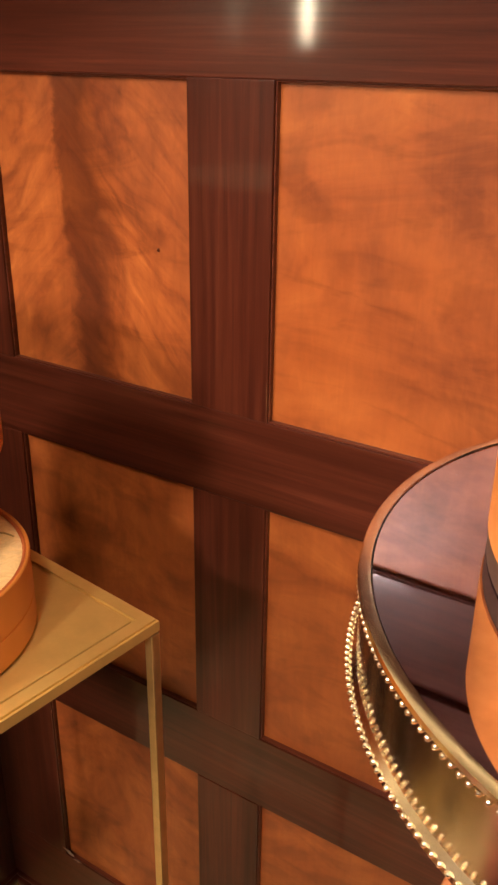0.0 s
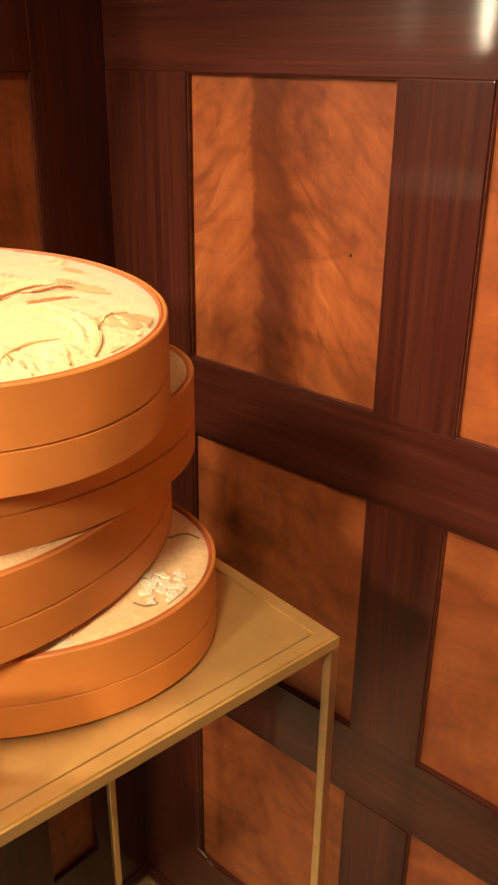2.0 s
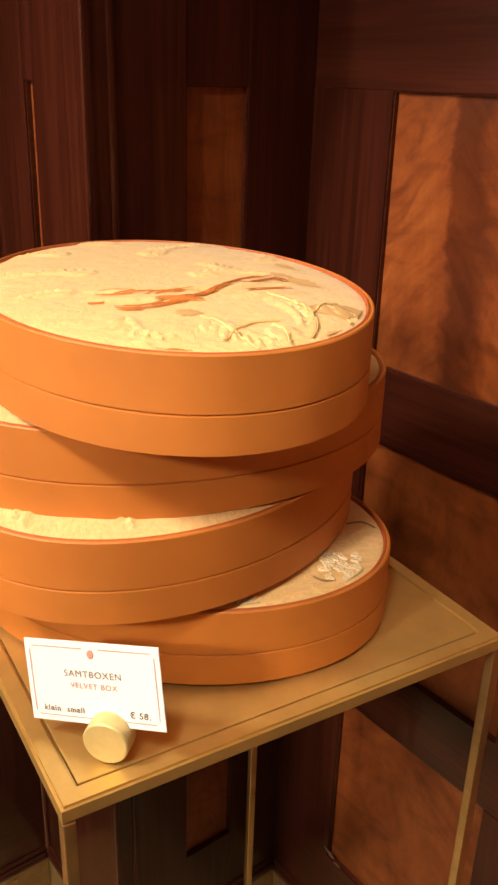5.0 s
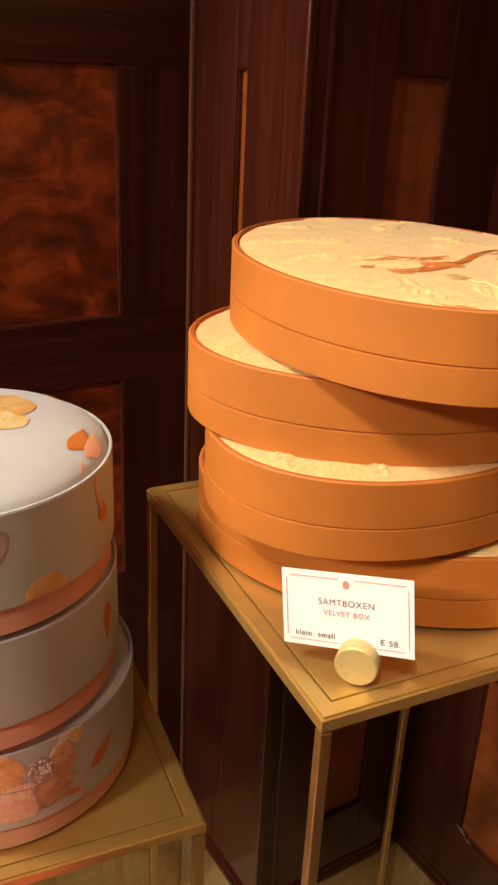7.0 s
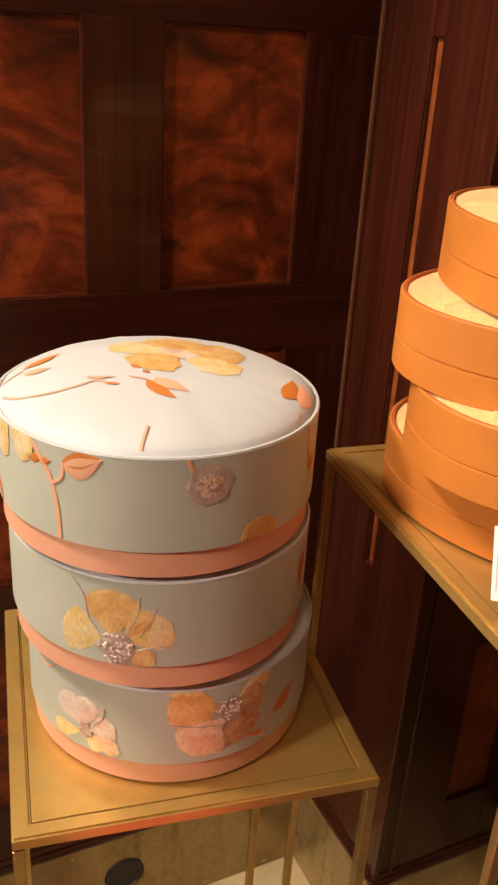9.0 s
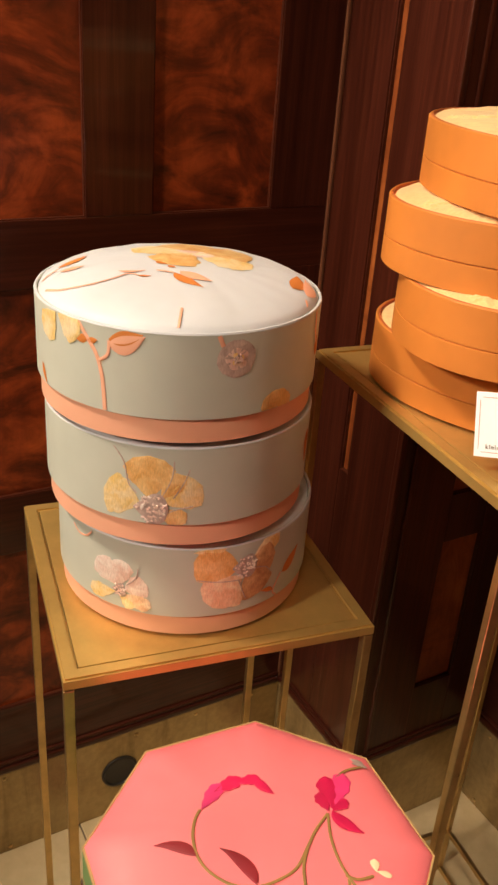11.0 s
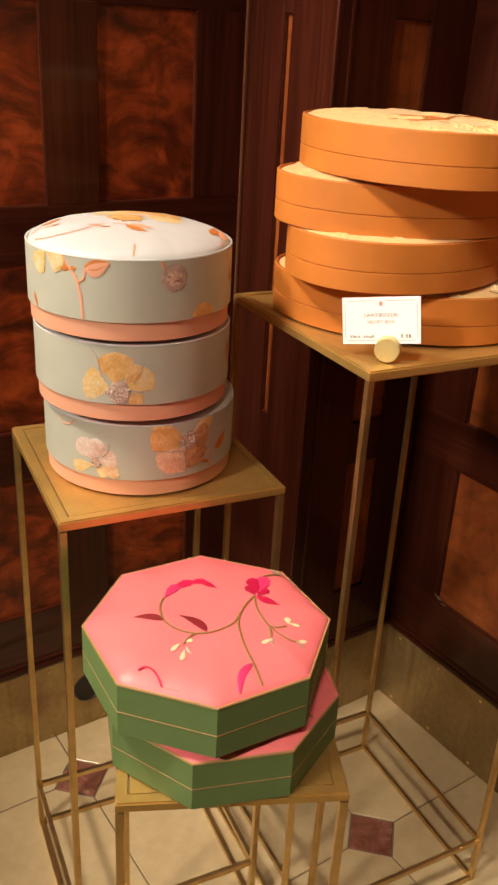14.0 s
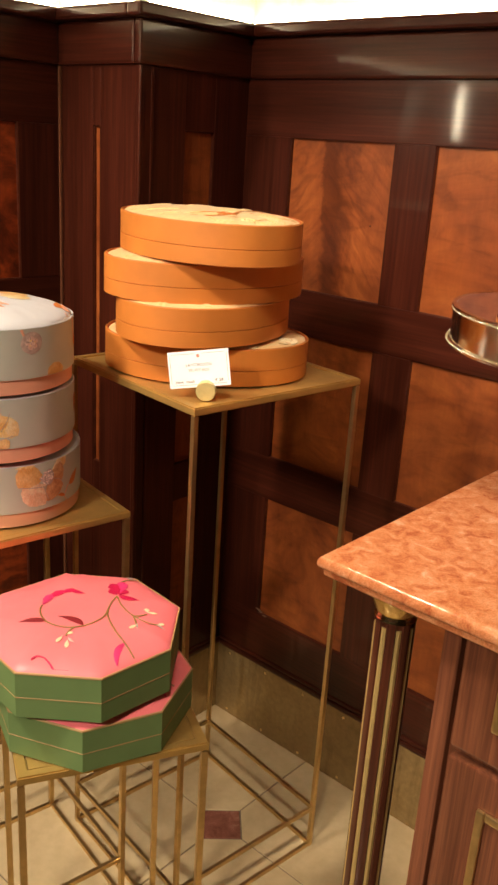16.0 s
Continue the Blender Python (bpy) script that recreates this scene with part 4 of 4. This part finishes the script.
grey_box(-0.7935, -0.1358, GZ[2], 0, "round grey silk box with embroidered flowers topping a stack", 0.1358, 0.1030, 0.0275,
         [("petal", "mauve rose petal", FLOWER_GREY, petals([(*ROSE_C, ROSE_C[0] + 0.0185 * math.cos(k), ROSE_C[1] + 0.0175 * math.sin(k), 0.021) for k in (0.35, 1.3, 2.4, 3.3, 4.6, 5.5)], 0.12)),
          ("petal", "rose inner petal", FLOWER_ROSE, petals([(*ROSE_C, ROSE_C[0] + 0.0115 * math.cos(k), ROSE_C[1] + 0.0105 * math.sin(k), 0.012) for k in (0.5, 1.75, 3.0, 4.3, 5.5)], 0.12)),
          ("petal", "pale gold inner petal", FLOWER_GOLD, petals([(*ROSE_C, ROSE_C[0] + 0.0065 * math.cos(k), ROSE_C[1] + 0.006 * math.sin(k), 0.007) for k in (0.2, 2.1, 4.2)])),
          ("leaf", "russet leaf", RUST_THREAD, leaf_rows(((-0.1188, 0.092, -0.088, 0.100, 0.016), (-0.1400, 0.087, -0.1525, 0.0842, 0.008), (-0.1400, 0.087, -0.1296, 0.0890, 0.006), (0.1080, 0.056, 0.1080, 0.075, 0.015), (-0.2112, 0.044, -0.2018, 0.0265, 0.007)))),
          ("leaf", "coral leaf", CORAL, leaf_rows(((-0.1190, 0.088, -0.0865, 0.0985, 0.020),))),
          ("stem", "coral stem", CORAL, [stem_strip(spline([(-0.150, 0.101), (-0.1379, 0.086), (-0.1303, 0.0745), (-0.1252, 0.0546), (-0.1231, 0.0265)]), 0.004), stem_strip(spline([(-0.1290, 0.071), (-0.1200, 0.078), (-0.1185, 0.091)]), 0.003), stem_strip(spline([(-0.0255, 0.1015), (-0.0215, 0.092)]), 0.004), stem_strip(spline([(0.098, 0.1015), (0.100, 0.085), (0.106, 0.070)]), 0.005)]),
          ("petal", "gold petal", FLOWER_GOLD, petals(((-0.180, 0.101, -0.203, 0.076, 0.030), (-0.176, 0.101, -0.148, 0.089, 0.030)))),
          ("petal", "ochre petal", FLOWER_OCHRE, petals(((0.037, 0.0265, 0.0205, 0.036, 0.018), (0.037, 0.0265, 0.030, 0.043, 0.018), (0.038, 0.0265, 0.046, 0.0425, 0.018), (0.038, 0.0265, 0.056, 0.033, 0.016))))],
         [(*ROSE_C, 0.0042, 12)],
         [("petal", "bright gold poppy petal", FLOWER_GOLD, petals(((-0.018, 0.020, -0.060, -0.026, 0.040), (-0.012, 0.022, 0.038, 0.056, 0.040)), 0.10)),
          ("petal", "ochre poppy petal", FLOWER_OCHRE, petals(((-0.020, 0.022, -0.070, 0.032, 0.056), (-0.022, 0.022, -0.008, 0.082, 0.056), (-0.016, 0.020, 0.010, -0.022, 0.052)), 0.10)),
          ("heart", "rose poppy heart", FLOWER_ROSE, petals(((-0.036, 0.010, 0.000, 0.035, 0.026),), 0.05)),
          ("stamen", "cream stamen", PALE_THREAD, leaf_rows([(-0.019 + 0.004 * math.cos(k), 0.021 + 0.004 * math.sin(k), -0.019 + 0.014 * math.cos(k), 0.021 + 0.014 * math.sin(k), 0.0022) for k in (-1.6, -1.2, -0.8, -0.4, 0.0, 0.4, 0.8)], 0.1)),
          ("leaf", "russet leaf", RUST_THREAD, leaf_rows(((0.0361, -0.0229, 0.0735, -0.0120, 0.012), (0.0008, -0.025, 0.012, -0.0195, 0.006), (0.0170, -0.0205, 0.0235, -0.0158, 0.005), (-0.0480, -0.1040, -0.0660, -0.0685, 0.011), (0.0285, -0.0550, 0.0350, -0.0445, 0.004), (0.0780, 0.0770, 0.0420, 0.1040, 0.016), (-0.1260, -0.0430, -0.1310, -0.012, 0.006), (-0.0722, 0.1090, -0.0536, 0.1170, 0.006)))),
          ("leaf", "coral leaf", CORAL, leaf_rows(((0.0340, -0.0160, 0.0640, 0.0020, 0.015), (-0.0330, -0.1070, -0.0270, -0.0850, 0.013), (0.0870, 0.0880, 0.0460, 0.1110, 0.013), (0.0100, -0.0660, 0.0215, -0.0440, 0.005)))),
          ("stem", "coral stem", CORAL, [stem_strip(spline(q), 0.0024) for q in ([(-0.007, -0.1285), (0.0094, -0.1198), (0.0210, -0.0998), (0.0232, -0.0774), (0.0208, -0.0615), (0.0288, -0.0543)], [(0.1285, -0.0620), (0.0996, -0.0443)], [(0.0245, -0.035), (0.0361, -0.0229)], [(0.0946, 0.0824), (0.1110, 0.0760)], [(-0.0332, -0.1240), (-0.0440, -0.1060)])])])

# ---- octagonal boxes ----


def octagon_box(x, y, z, rz, label, r, h, embroider, rise=0.021):
    t = thing("octagonal_box", label, "gift box", pose(x, y, z, 0, 0, rz), "octagonal boxes")
    o = polygon(r)
    part("base", lathe([(0.001, 0.0), (0.0, 0.001), (0.0, h * 0.45), (0.001, h * 0.45 + 0.001)], o), GREEN, t)
    part("trim", lathe([(-0.0002, h * 0.444), (-0.0005, h * 0.450), (-0.0005, h * 0.462), (-0.0002, h * 0.467)], o, False, False), CORD, t, "gold cord along the seam")
    lid = part("lid", lathe([(0.001, h * 0.46), (0.0, h * 0.468), (0.0, h - 0.001), (0.001, h), (0.003, h), (0.0035, h - 0.004)], o), GREEN, t)
    part("trim", lathe([(-0.0004, h - 0.0018), (-0.0006, h - 0.0005), (0.0002, h + 0.0009), (0.0016, h + 0.0009), (0.0024, h - 0.001)], o, False, False), CORD, lid, "gold cord along the rim")
    bm = bmesh.new()
    rows, n = [], 8
    def edge(s, i):
        q = (r - 0.0018) * s
        k, f = divmod(i, 8)
        a = Vector((q * math.cos(math.pi / 4 * k), q * math.sin(math.pi / 4 * k)))
        b = Vector((q * math.cos(math.pi / 4 * (k + 1)), q * math.sin(math.pi / 4 * (k + 1))))
        return a.lerp(b, f / 8)
    crown = lambda s: h + 0.0002 + rise * max(0.0, 1 - s ** 3.2) ** 0.75
    for i in range(18):
        s = 1 - (i / 18) ** 1.8
        rows.append([bm.verts.new((*edge(s, j), crown(s) + 0.0011 * s ** 5 * (1 - s ** 12) * 2.6 * math.sin(2.4 * j + math.sin(j)))) for j in range(64)])
    for a, b in zip(rows, rows[1:]):
        for j in range(64):
            bm.faces.new((a[j], a[(j + 1) % 64], b[(j + 1) % 64], b[j]))
    bm.faces.new(rows[-1])
    part("cushion", bm, PINK, lid, "padded pink silk top", smooth=True)
    if embroider:
        c = math.cos(math.pi / 8)
        def lift(u, v, q):
            s = max(u * math.cos(math.pi / 4 * (k + 0.5)) + v * math.sin(math.pi / 4 * (k + 0.5)) for k in range(8)) / ((r - 0.002) * c)
            k = min(1.0, 0.965 / max(s, 1e-6))
            return (u * k, v * k, crown(min(s, 0.965)) + 0.0009 + q)
        for nm, lab, mat, strips in embroider:
            pieces(nm, strips, lift, mat, lid, 0.0004, lab)
    return t


# embroidery drawn in the lid's own frame: u along the bearing of a corner
STEMS = ([(-0.024, 0.058), (-0.006, 0.046), (0.010, 0.038), (0.030, 0.0275), (0.041, 0.013), (0.048, -0.005), (0.047, -0.024), (0.038, -0.041), (0.023, -0.053), (0.004, -0.058), (-0.013, -0.057), (-0.024, -0.053)],
         [(0.010, 0.038), (0.028, 0.033), (0.047, 0.033), (0.071, 0.036), (0.096, 0.043), (0.120, 0.050), (0.133, 0.055)],
         [(-0.022, 0.058), (0.0, 0.058), (0.020, 0.062), (0.034, 0.068), (0.047, 0.077), (0.057, 0.090), (0.058, 0.102)],
         [(0.035, 0.0665), (0.0375, 0.077), (0.033, 0.090)], [(0.038, 0.069), (0.050, 0.069), (0.058, 0.068)], [(-0.065, 0.070), (-0.076, 0.080), (-0.088, 0.100)],
         [(0.048, -0.007), (0.049, -0.019), (0.057, -0.028), (0.066, -0.033)])
TENDRIL = [(0.096, -0.084), (0.093, -0.076), (0.099, -0.067), (0.113, -0.060), (0.129, -0.056), (0.137, -0.052), (0.131, -0.046), (0.132, -0.042), (0.137, -0.044), (0.136, -0.048)]
OCT_ART = [("stem", "olive embroidered stem", OLIVE, [stem_strip(spline(q, 6), 0.0026) for q in STEMS]),
           ("stem", "magenta tendril", MAGENTA, [stem_strip(spline(TENDRIL, 6), 0.0024)]),
           ("leaf", "maroon leaf", MAROON, leaf_rows(((0.0220, -0.054, 0.0110, -0.090, 0.011), (0.0465, -0.006, 0.0140, -0.036, 0.012)), 0.5)),
           ("petal", "magenta petal", MAGENTA, petals(((-0.043, -0.041, -0.060, -0.017, 0.015), (-0.054, -0.022, -0.060, 0.0, 0.012), (-0.0286, 0.063, -0.066, 0.060, 0.020), (-0.026, 0.059, -0.046, 0.052, 0.014), (-0.027, 0.063, -0.041, 0.077, 0.012)), 0.12)),
           ("petal", "bright pink petal", ROSE_PINK, petals(((-0.024, -0.052, -0.053, -0.035, 0.014), (-0.032, 0.065, -0.072, 0.078, 0.018)), 0.12)),
           ("leaf", "magenta leaf", MAGENTA, leaf_rows(((-0.061, -0.004, -0.042, 0.0126, 0.010), (-0.027, 0.062, -0.006, 0.088, 0.013)), 0.4)),
           ("leaf", "bright pink leaf", ROSE_PINK, leaf_rows(((0.096, 0.044, 0.138, 0.025, 0.010),), 0.6)),
           ("bud", "ivory bud", PALE_THREAD, petals(((0.028, 0.0926, 0.0304, 0.1064, 0.0055), (0.059, 0.069, 0.067, 0.056, 0.006), (0.060, 0.0966, 0.054, 0.111, 0.0055), (0.064, -0.037, 0.075, -0.047, 0.006), (0.074, -0.032, 0.090, -0.036, 0.006), (0.0625, -0.031, 0.059, -0.0224, 0.006), (0.029, 0.093, 0.0176, 0.0927, 0.008)), 0.0)),
           ("petal", "mauve petal", FLOWER_GREY, leaf_rows(((-0.086, 0.100, -0.096, 0.088, 0.010), (-0.088, 0.104, -0.088, 0.088, 0.006), (0.056, 0.070, 0.070, 0.068, 0.004), (0.056, 0.10, 0.068, 0.108, 0.004), (0.07, -0.03, 0.082, -0.024, 0.004))))]
octagon_box(-0.4690, -0.1775, Z_LOW + 0.0005, 1.5, "green octagonal box with pink silk lid, beneath another", 0.150, 0.0680, OCT_ART, 0.0115)
octagon_box(-0.4770, -0.1930, Z_LOW + 0.0815, -27.4, "green octagonal box with pink silk lid embroidered with a vine", 0.1505, 0.0695, OCT_ART)

# ---- price card ----
card = thing("price_card", "white price card in a round brass holder on the stand", "price card")
tl, tr, bl, br = (Vector(v) for v in ((-0.572, 0.051, 1.147), (-0.489, 0.106, 1.164), (-0.558, 0.047, 1.091), (-0.477, 0.104, 1.108)))
ux = ((tr - tl) + (br - bl)).normalized()
uy = ((tl - bl) + (tr - br)).normalized()
uz = ux.cross(uy).normalized()
uy = uz.cross(ux)
mid = (tl + tr + bl + br) / 4
CM = Matrix.Translation(mid) @ Matrix((ux, uy, uz)).transposed().to_4x4()
card.matrix_world = CM
CW, CH = 0.100, 0.0585
part("sheet", block((-CW / 2, -CH / 2, -0.0012), (CW / 2, CH / 2, 0.0), 0.0003), CARD, card)


def lettering(body, size, x, y, material, align="CENTER", bold=0.0):
    cu = bpy.data.curves.new("lettering", "FONT")
    cu.body, cu.size, cu.align_x, cu.offset = body, size, align, bold
    cu.space_character = 1.16
    tmp = bpy.data.objects.new("lettering", cu)
    scene.collection.objects.link(tmp)
    bpy.context.view_layer.update()
    me = bpy.data.meshes.new_from_object(tmp.evaluated_get(bpy.context.evaluated_depsgraph_get()))
    bpy.data.objects.remove(tmp)
    me.materials.clear()
    me.materials.append(material)
    ob = new("lettering", me)
    ob.parent = card
    ob.location = (x, y, 0.0004)
    return ob


lettering("SAMTBOXEN", 0.0066, 0, 0.0045, INK)
lettering("VELVET BOX", 0.0055, 0, -0.0035, INK_ROSE, "CENTER", 0.00006)
lettering("klein  small", 0.0058, -0.040, -0.0215, INK, "LEFT", 0.0001)
lettering("\u20ac 58.", 0.0062, 0.040, -0.0215, INK, "RIGHT", 0.0001)
part("crest", lathe([(0.0, 0.0), (0.0, 0.0005)], lambda i: [(0.0025 * math.cos(q * 0.785), 0.021 + 0.0032 * math.sin(q * 0.785)) for q in range(8)]), INK_ROSE, card)
for x0, y0, x1, y1 in ((-0.044, 0.0245, -0.006, 0.0250), (0.006, 0.0245, 0.044, 0.0250), (-0.044, -0.0250, 0.044, -0.0245), (-0.0465, -0.022, -0.0460, 0.022), (0.0460, -0.022, 0.0465, 0.022)):
    part("border_line", block((x0, y0, 0.0002), (x1, y1, 0.0004)), INK_ROSE, card)
HOLD = CM.inverted() @ Matrix.Translation((-0.5075, 0.0785, Z_TALL + 0.0161)) @ pose(0, 0, 0, 90, 0, 38)
bm = lathe([(0.001, -0.008), (0.0, -0.007), (0.0, 0.007), (0.001, 0.008)], oval(0.0160, 0.0160, 40))
bmesh.ops.transform(bm, matrix=HOLD, verts=bm.verts)
part("holder", bm, PALE_GOLD, card, "round brass holder with a slot", smooth=True)

# ---- counter ----
counter = thing("marble_worktop", "polished salmon marble counter slab with a moulded edge", "worktop")
outer = lambda e: all(v.co.y < 0 for v in e.verts) or all(v.co.x < 0 for v in e.verts)
for nm, inset, z0, z1, over, under in (("slab", 0.0, 0.953, 0.973, 0.010, 0.007), ("edge_moulding", 0.007, 0.941, 0.9532, 0.0, 0.006)):
    bm = block((-0.170 + inset, -0.046 + inset, z0), (1.9, 0.605, z1))
    for z, offset in ((z1, over), (z0, under)):
        if offset:
            bmesh.ops.bevel(bm, geom=[e for e in bm.edges if all(abs(v.co.z - z) < 1e-5 for v in e.verts) and outer(e)], offset=offset, segments=6, affect="EDGES", profile=0.5)
    part(nm, bm, COUNTER_STONE, counter, smooth=True)
cab = thing("counter_cabinet", "red-brown wooden counter cabinet with gold-edged drawers", "cabinet")
part("body", block((0.0, 0.035, 0.0), (1.85, 0.60, 0.9375), 0.003), CABINET, cab)
part("corner_post", block((-0.012, 0.022, 0.0), (0.014, 0.05, 0.9375), 0.004), CABINET, cab)
for k in range(3):
    x0 = 0.022 + 0.60 * k
    for z0, z1, nm in ((0.75, 0.915, "drawer"), (0.10, 0.735, "door")):
        d = part(nm, block((x0, 0.018, z0), (x0 + 0.58, 0.035, z1), 0.004), CABINET, cab)
        i = 0.052
        for lo, hi in (((x0 + i, 0.011, z0 + i), (x0 + i + 0.012, 0.0178, z1 - i)), ((x0 + 0.58 - i - 0.012, 0.011, z0 + i), (x0 + 0.58 - i, 0.0178, z1 - i)), ((x0 + i + 0.012, 0.011, z0 + i), (x0 + 0.58 - i - 0.012, 0.0178, z0 + i + 0.012)), ((x0 + i + 0.012, 0.011, z1 - i - 0.012), (x0 + 0.58 - i - 0.012, 0.0178, z1 - i))):
            part("moulding", block(lo, hi, 0.003), BRASS, d, "gold moulding")
column = thing("counter_column", "dark fluted wooden column with brass inlays and capital", "column", pose(-0.088, 0.03, 0))
def fluted(inset):
    """A round shaft with eight wide hollows."""
    return [((0.028 - inset - 0.003 * max(0.0, math.cos(8 * a)) ** 0.5) * math.cos(a), (0.028 - inset - 0.003 * max(0.0, math.cos(8 * a)) ** 0.5) * math.sin(a)) for a in (2 * math.pi * i / 160 for i in range(160))]


part("shaft", lathe([(0, 0.06), (0, 0.895)], fluted), COLUMN, column)
for k in range(8):
    a = 2 * math.pi * k / 8
    part("inlay", tube([(0.0235 * math.cos(a), 0.0235 * math.sin(a), 0.07), (0.0235 * math.cos(a), 0.0235 * math.sin(a), 0.88)], 0.0046, 8), INLAY, column, "brass flute inlay", smooth=True)
part("capital", lathe([(0.006, 0.885), (0.0, 0.89), (0.002, 0.898), (-0.001, 0.903), (-0.008, 0.922), (-0.010, 0.937)], oval(0.029, 0.029, 48)), BRASS_BRIGHT, column, "brass capital", smooth=True)
part("foot", lathe([(-0.014, 0.0), (-0.014, 0.02), (-0.006, 0.04), (0.0, 0.062)], oval(0.029, 0.029, 48)), BRASS_BRIGHT, column, smooth=True)

# ---- mirror tray ----
TX, TY, TZ, TR, TH = -0.009, 0.393, 1.2125, 0.2225, 0.0565
tray = thing("mirror_tray", "round silver gallery tray with mirror base and beaded rims", "tray", pose(TX, TY, 0))
o = oval(TR, TR, 128)
part("gallery", lathe([(-0.004, TZ), (-0.0035, TZ + 0.003), (0.0, TZ + 0.006), (0.0, TZ + TH - 0.005), (-0.002, TZ + TH - 0.003), (-0.0015, TZ + TH - 0.0005), (0.001, TZ + TH), (0.0045, TZ + TH), (0.0055, TZ + TH - 0.003)], o, True, True), SILVER, tray, smooth=True)
part("mirror", lathe([(0.0056, TZ + TH - 0.0029), (0.0056, TZ + TH - 0.0013)], o), MIRROR, tray)
for z, shrink in ((TZ + TH - 0.0062, 0.0), (TZ + 0.0035, -0.0035)):
    bm = bmesh.new()
    for k in range(270):
        a = 2 * math.pi * k / 270
        bmesh.ops.create_icosphere(bm, subdivisions=2, radius=0.0016, matrix=Matrix.Translation(((TR + 0.001 - shrink) * math.cos(a), (TR + 0.001 - shrink) * math.sin(a), z)))
    tagged(part("beading", bm, SILVER, tray, "row of small silver beads", smooth=True), kind="stuff")
part("stem", lathe([(-0.03, 0.969), (-0.03, 0.975), (0.0, 0.99), (0.008, 1.05), (0.0, 1.15), (-0.03, TZ)], oval(0.03, 0.03, 40)), SILVER, tray, smooth=True)
tray_box(-0.017, 0.402, TZ + TH - 0.0012, 0.155)

# ---- small fittings ----
hole = thing("cable_outlet", "black round cable outlet in the brass skirting", "outlet", pose(X_W + PROUD + 0.006, -0.044, 0.106, 0, 90, 0))
part("rim", lathe([(0.0, -0.004), (0.0, 0.003), (0.004, 0.004), (0.006, 0.001), (0.008, 0.0006)], oval(0.036, 0.036, 40)), BLACK, hole, smooth=True)
# assumed fittings, out of view; the last sits at the added front fill
for i, (x, y) in enumerate(((-1.05, -1.25), (0.20, -0.75), (-0.05, -2.70))):
    d = thing("ceiling_lamp_ring", "small brass ceiling ring assumed at a lamp, out of view", "downlight", pose(x, y, 2.75), "ceiling downlights")
    part("ring", lathe([(0.0, 0.0), (0.0, -0.006), (0.012, -0.006), (0.014, 0.0)], oval(0.06, 0.06, 40), False, False), BRASS_BRIGHT, d, smooth=True)
sconce = thing("wall_sconce", "small brass wall lamp with a tall glowing opal shade", "wall lamp", pose(X_W + PROUD + 0.002, -0.58, 1.455))
part("bracket", tube([(0.0, 0, 0.0), (0.05, 0, 0.0), (0.09, 0, 0.03), (0.095, 0, 0.065)], 0.007, 10), BRASS_BRIGHT, sconce, smooth=True)
bm = bmesh.new()
bmesh.ops.create_uvsphere(bm, u_segments=24, v_segments=16, radius=0.0100, matrix=Matrix.Translation((0.095, 0, 0.150)) @ Matrix.Diagonal((1, 1, 9.0, 1)))
part("shade", bm, GLOBE, sconce, "glowing opal shade", smooth=True)
part("knot", lathe([(0.0, 0.0), (0.0008, 0.0012)], oval(0.0018, 0.0021, 12)), WOOD_Z, north, "small dark knot in the veneer")
bpy.data.objects["knot"].matrix_basis = pose(-0.599 - PX, -0.0012, 1.328, 90, 0, 0)
SCUFF = cloth("bare_scuffed_wood", (0.20, 0.12, 0.08), 400, 0.3, 0.0, 0.8, 0.2, 120.0)
rng = random.Random(3)
for x, z, w in ((-0.808, 0.352, 0.016), (-0.792, 0.343, 0.010), (-0.83, 0.205, 0.014), (-0.70, 0.207, 0.018), (-0.60, 0.204, 0.010)):
    pts = [(w * rng.uniform(0.35, 1.0) * math.cos(a), 0.30 * w * rng.uniform(0.4, 1.0) * math.sin(a)) for a in (0.57 * k for k in range(11))]
    chip = part("scuff", lathe([(0, 0.0), (0, 0.0004)], lambda i: pts), SCUFF, north, "pale worn scuff on the wood")
    chip.matrix_basis = pose(x - PX, -PROUD - 0.0006, z, 90, rng.uniform(-25, 25), 0)
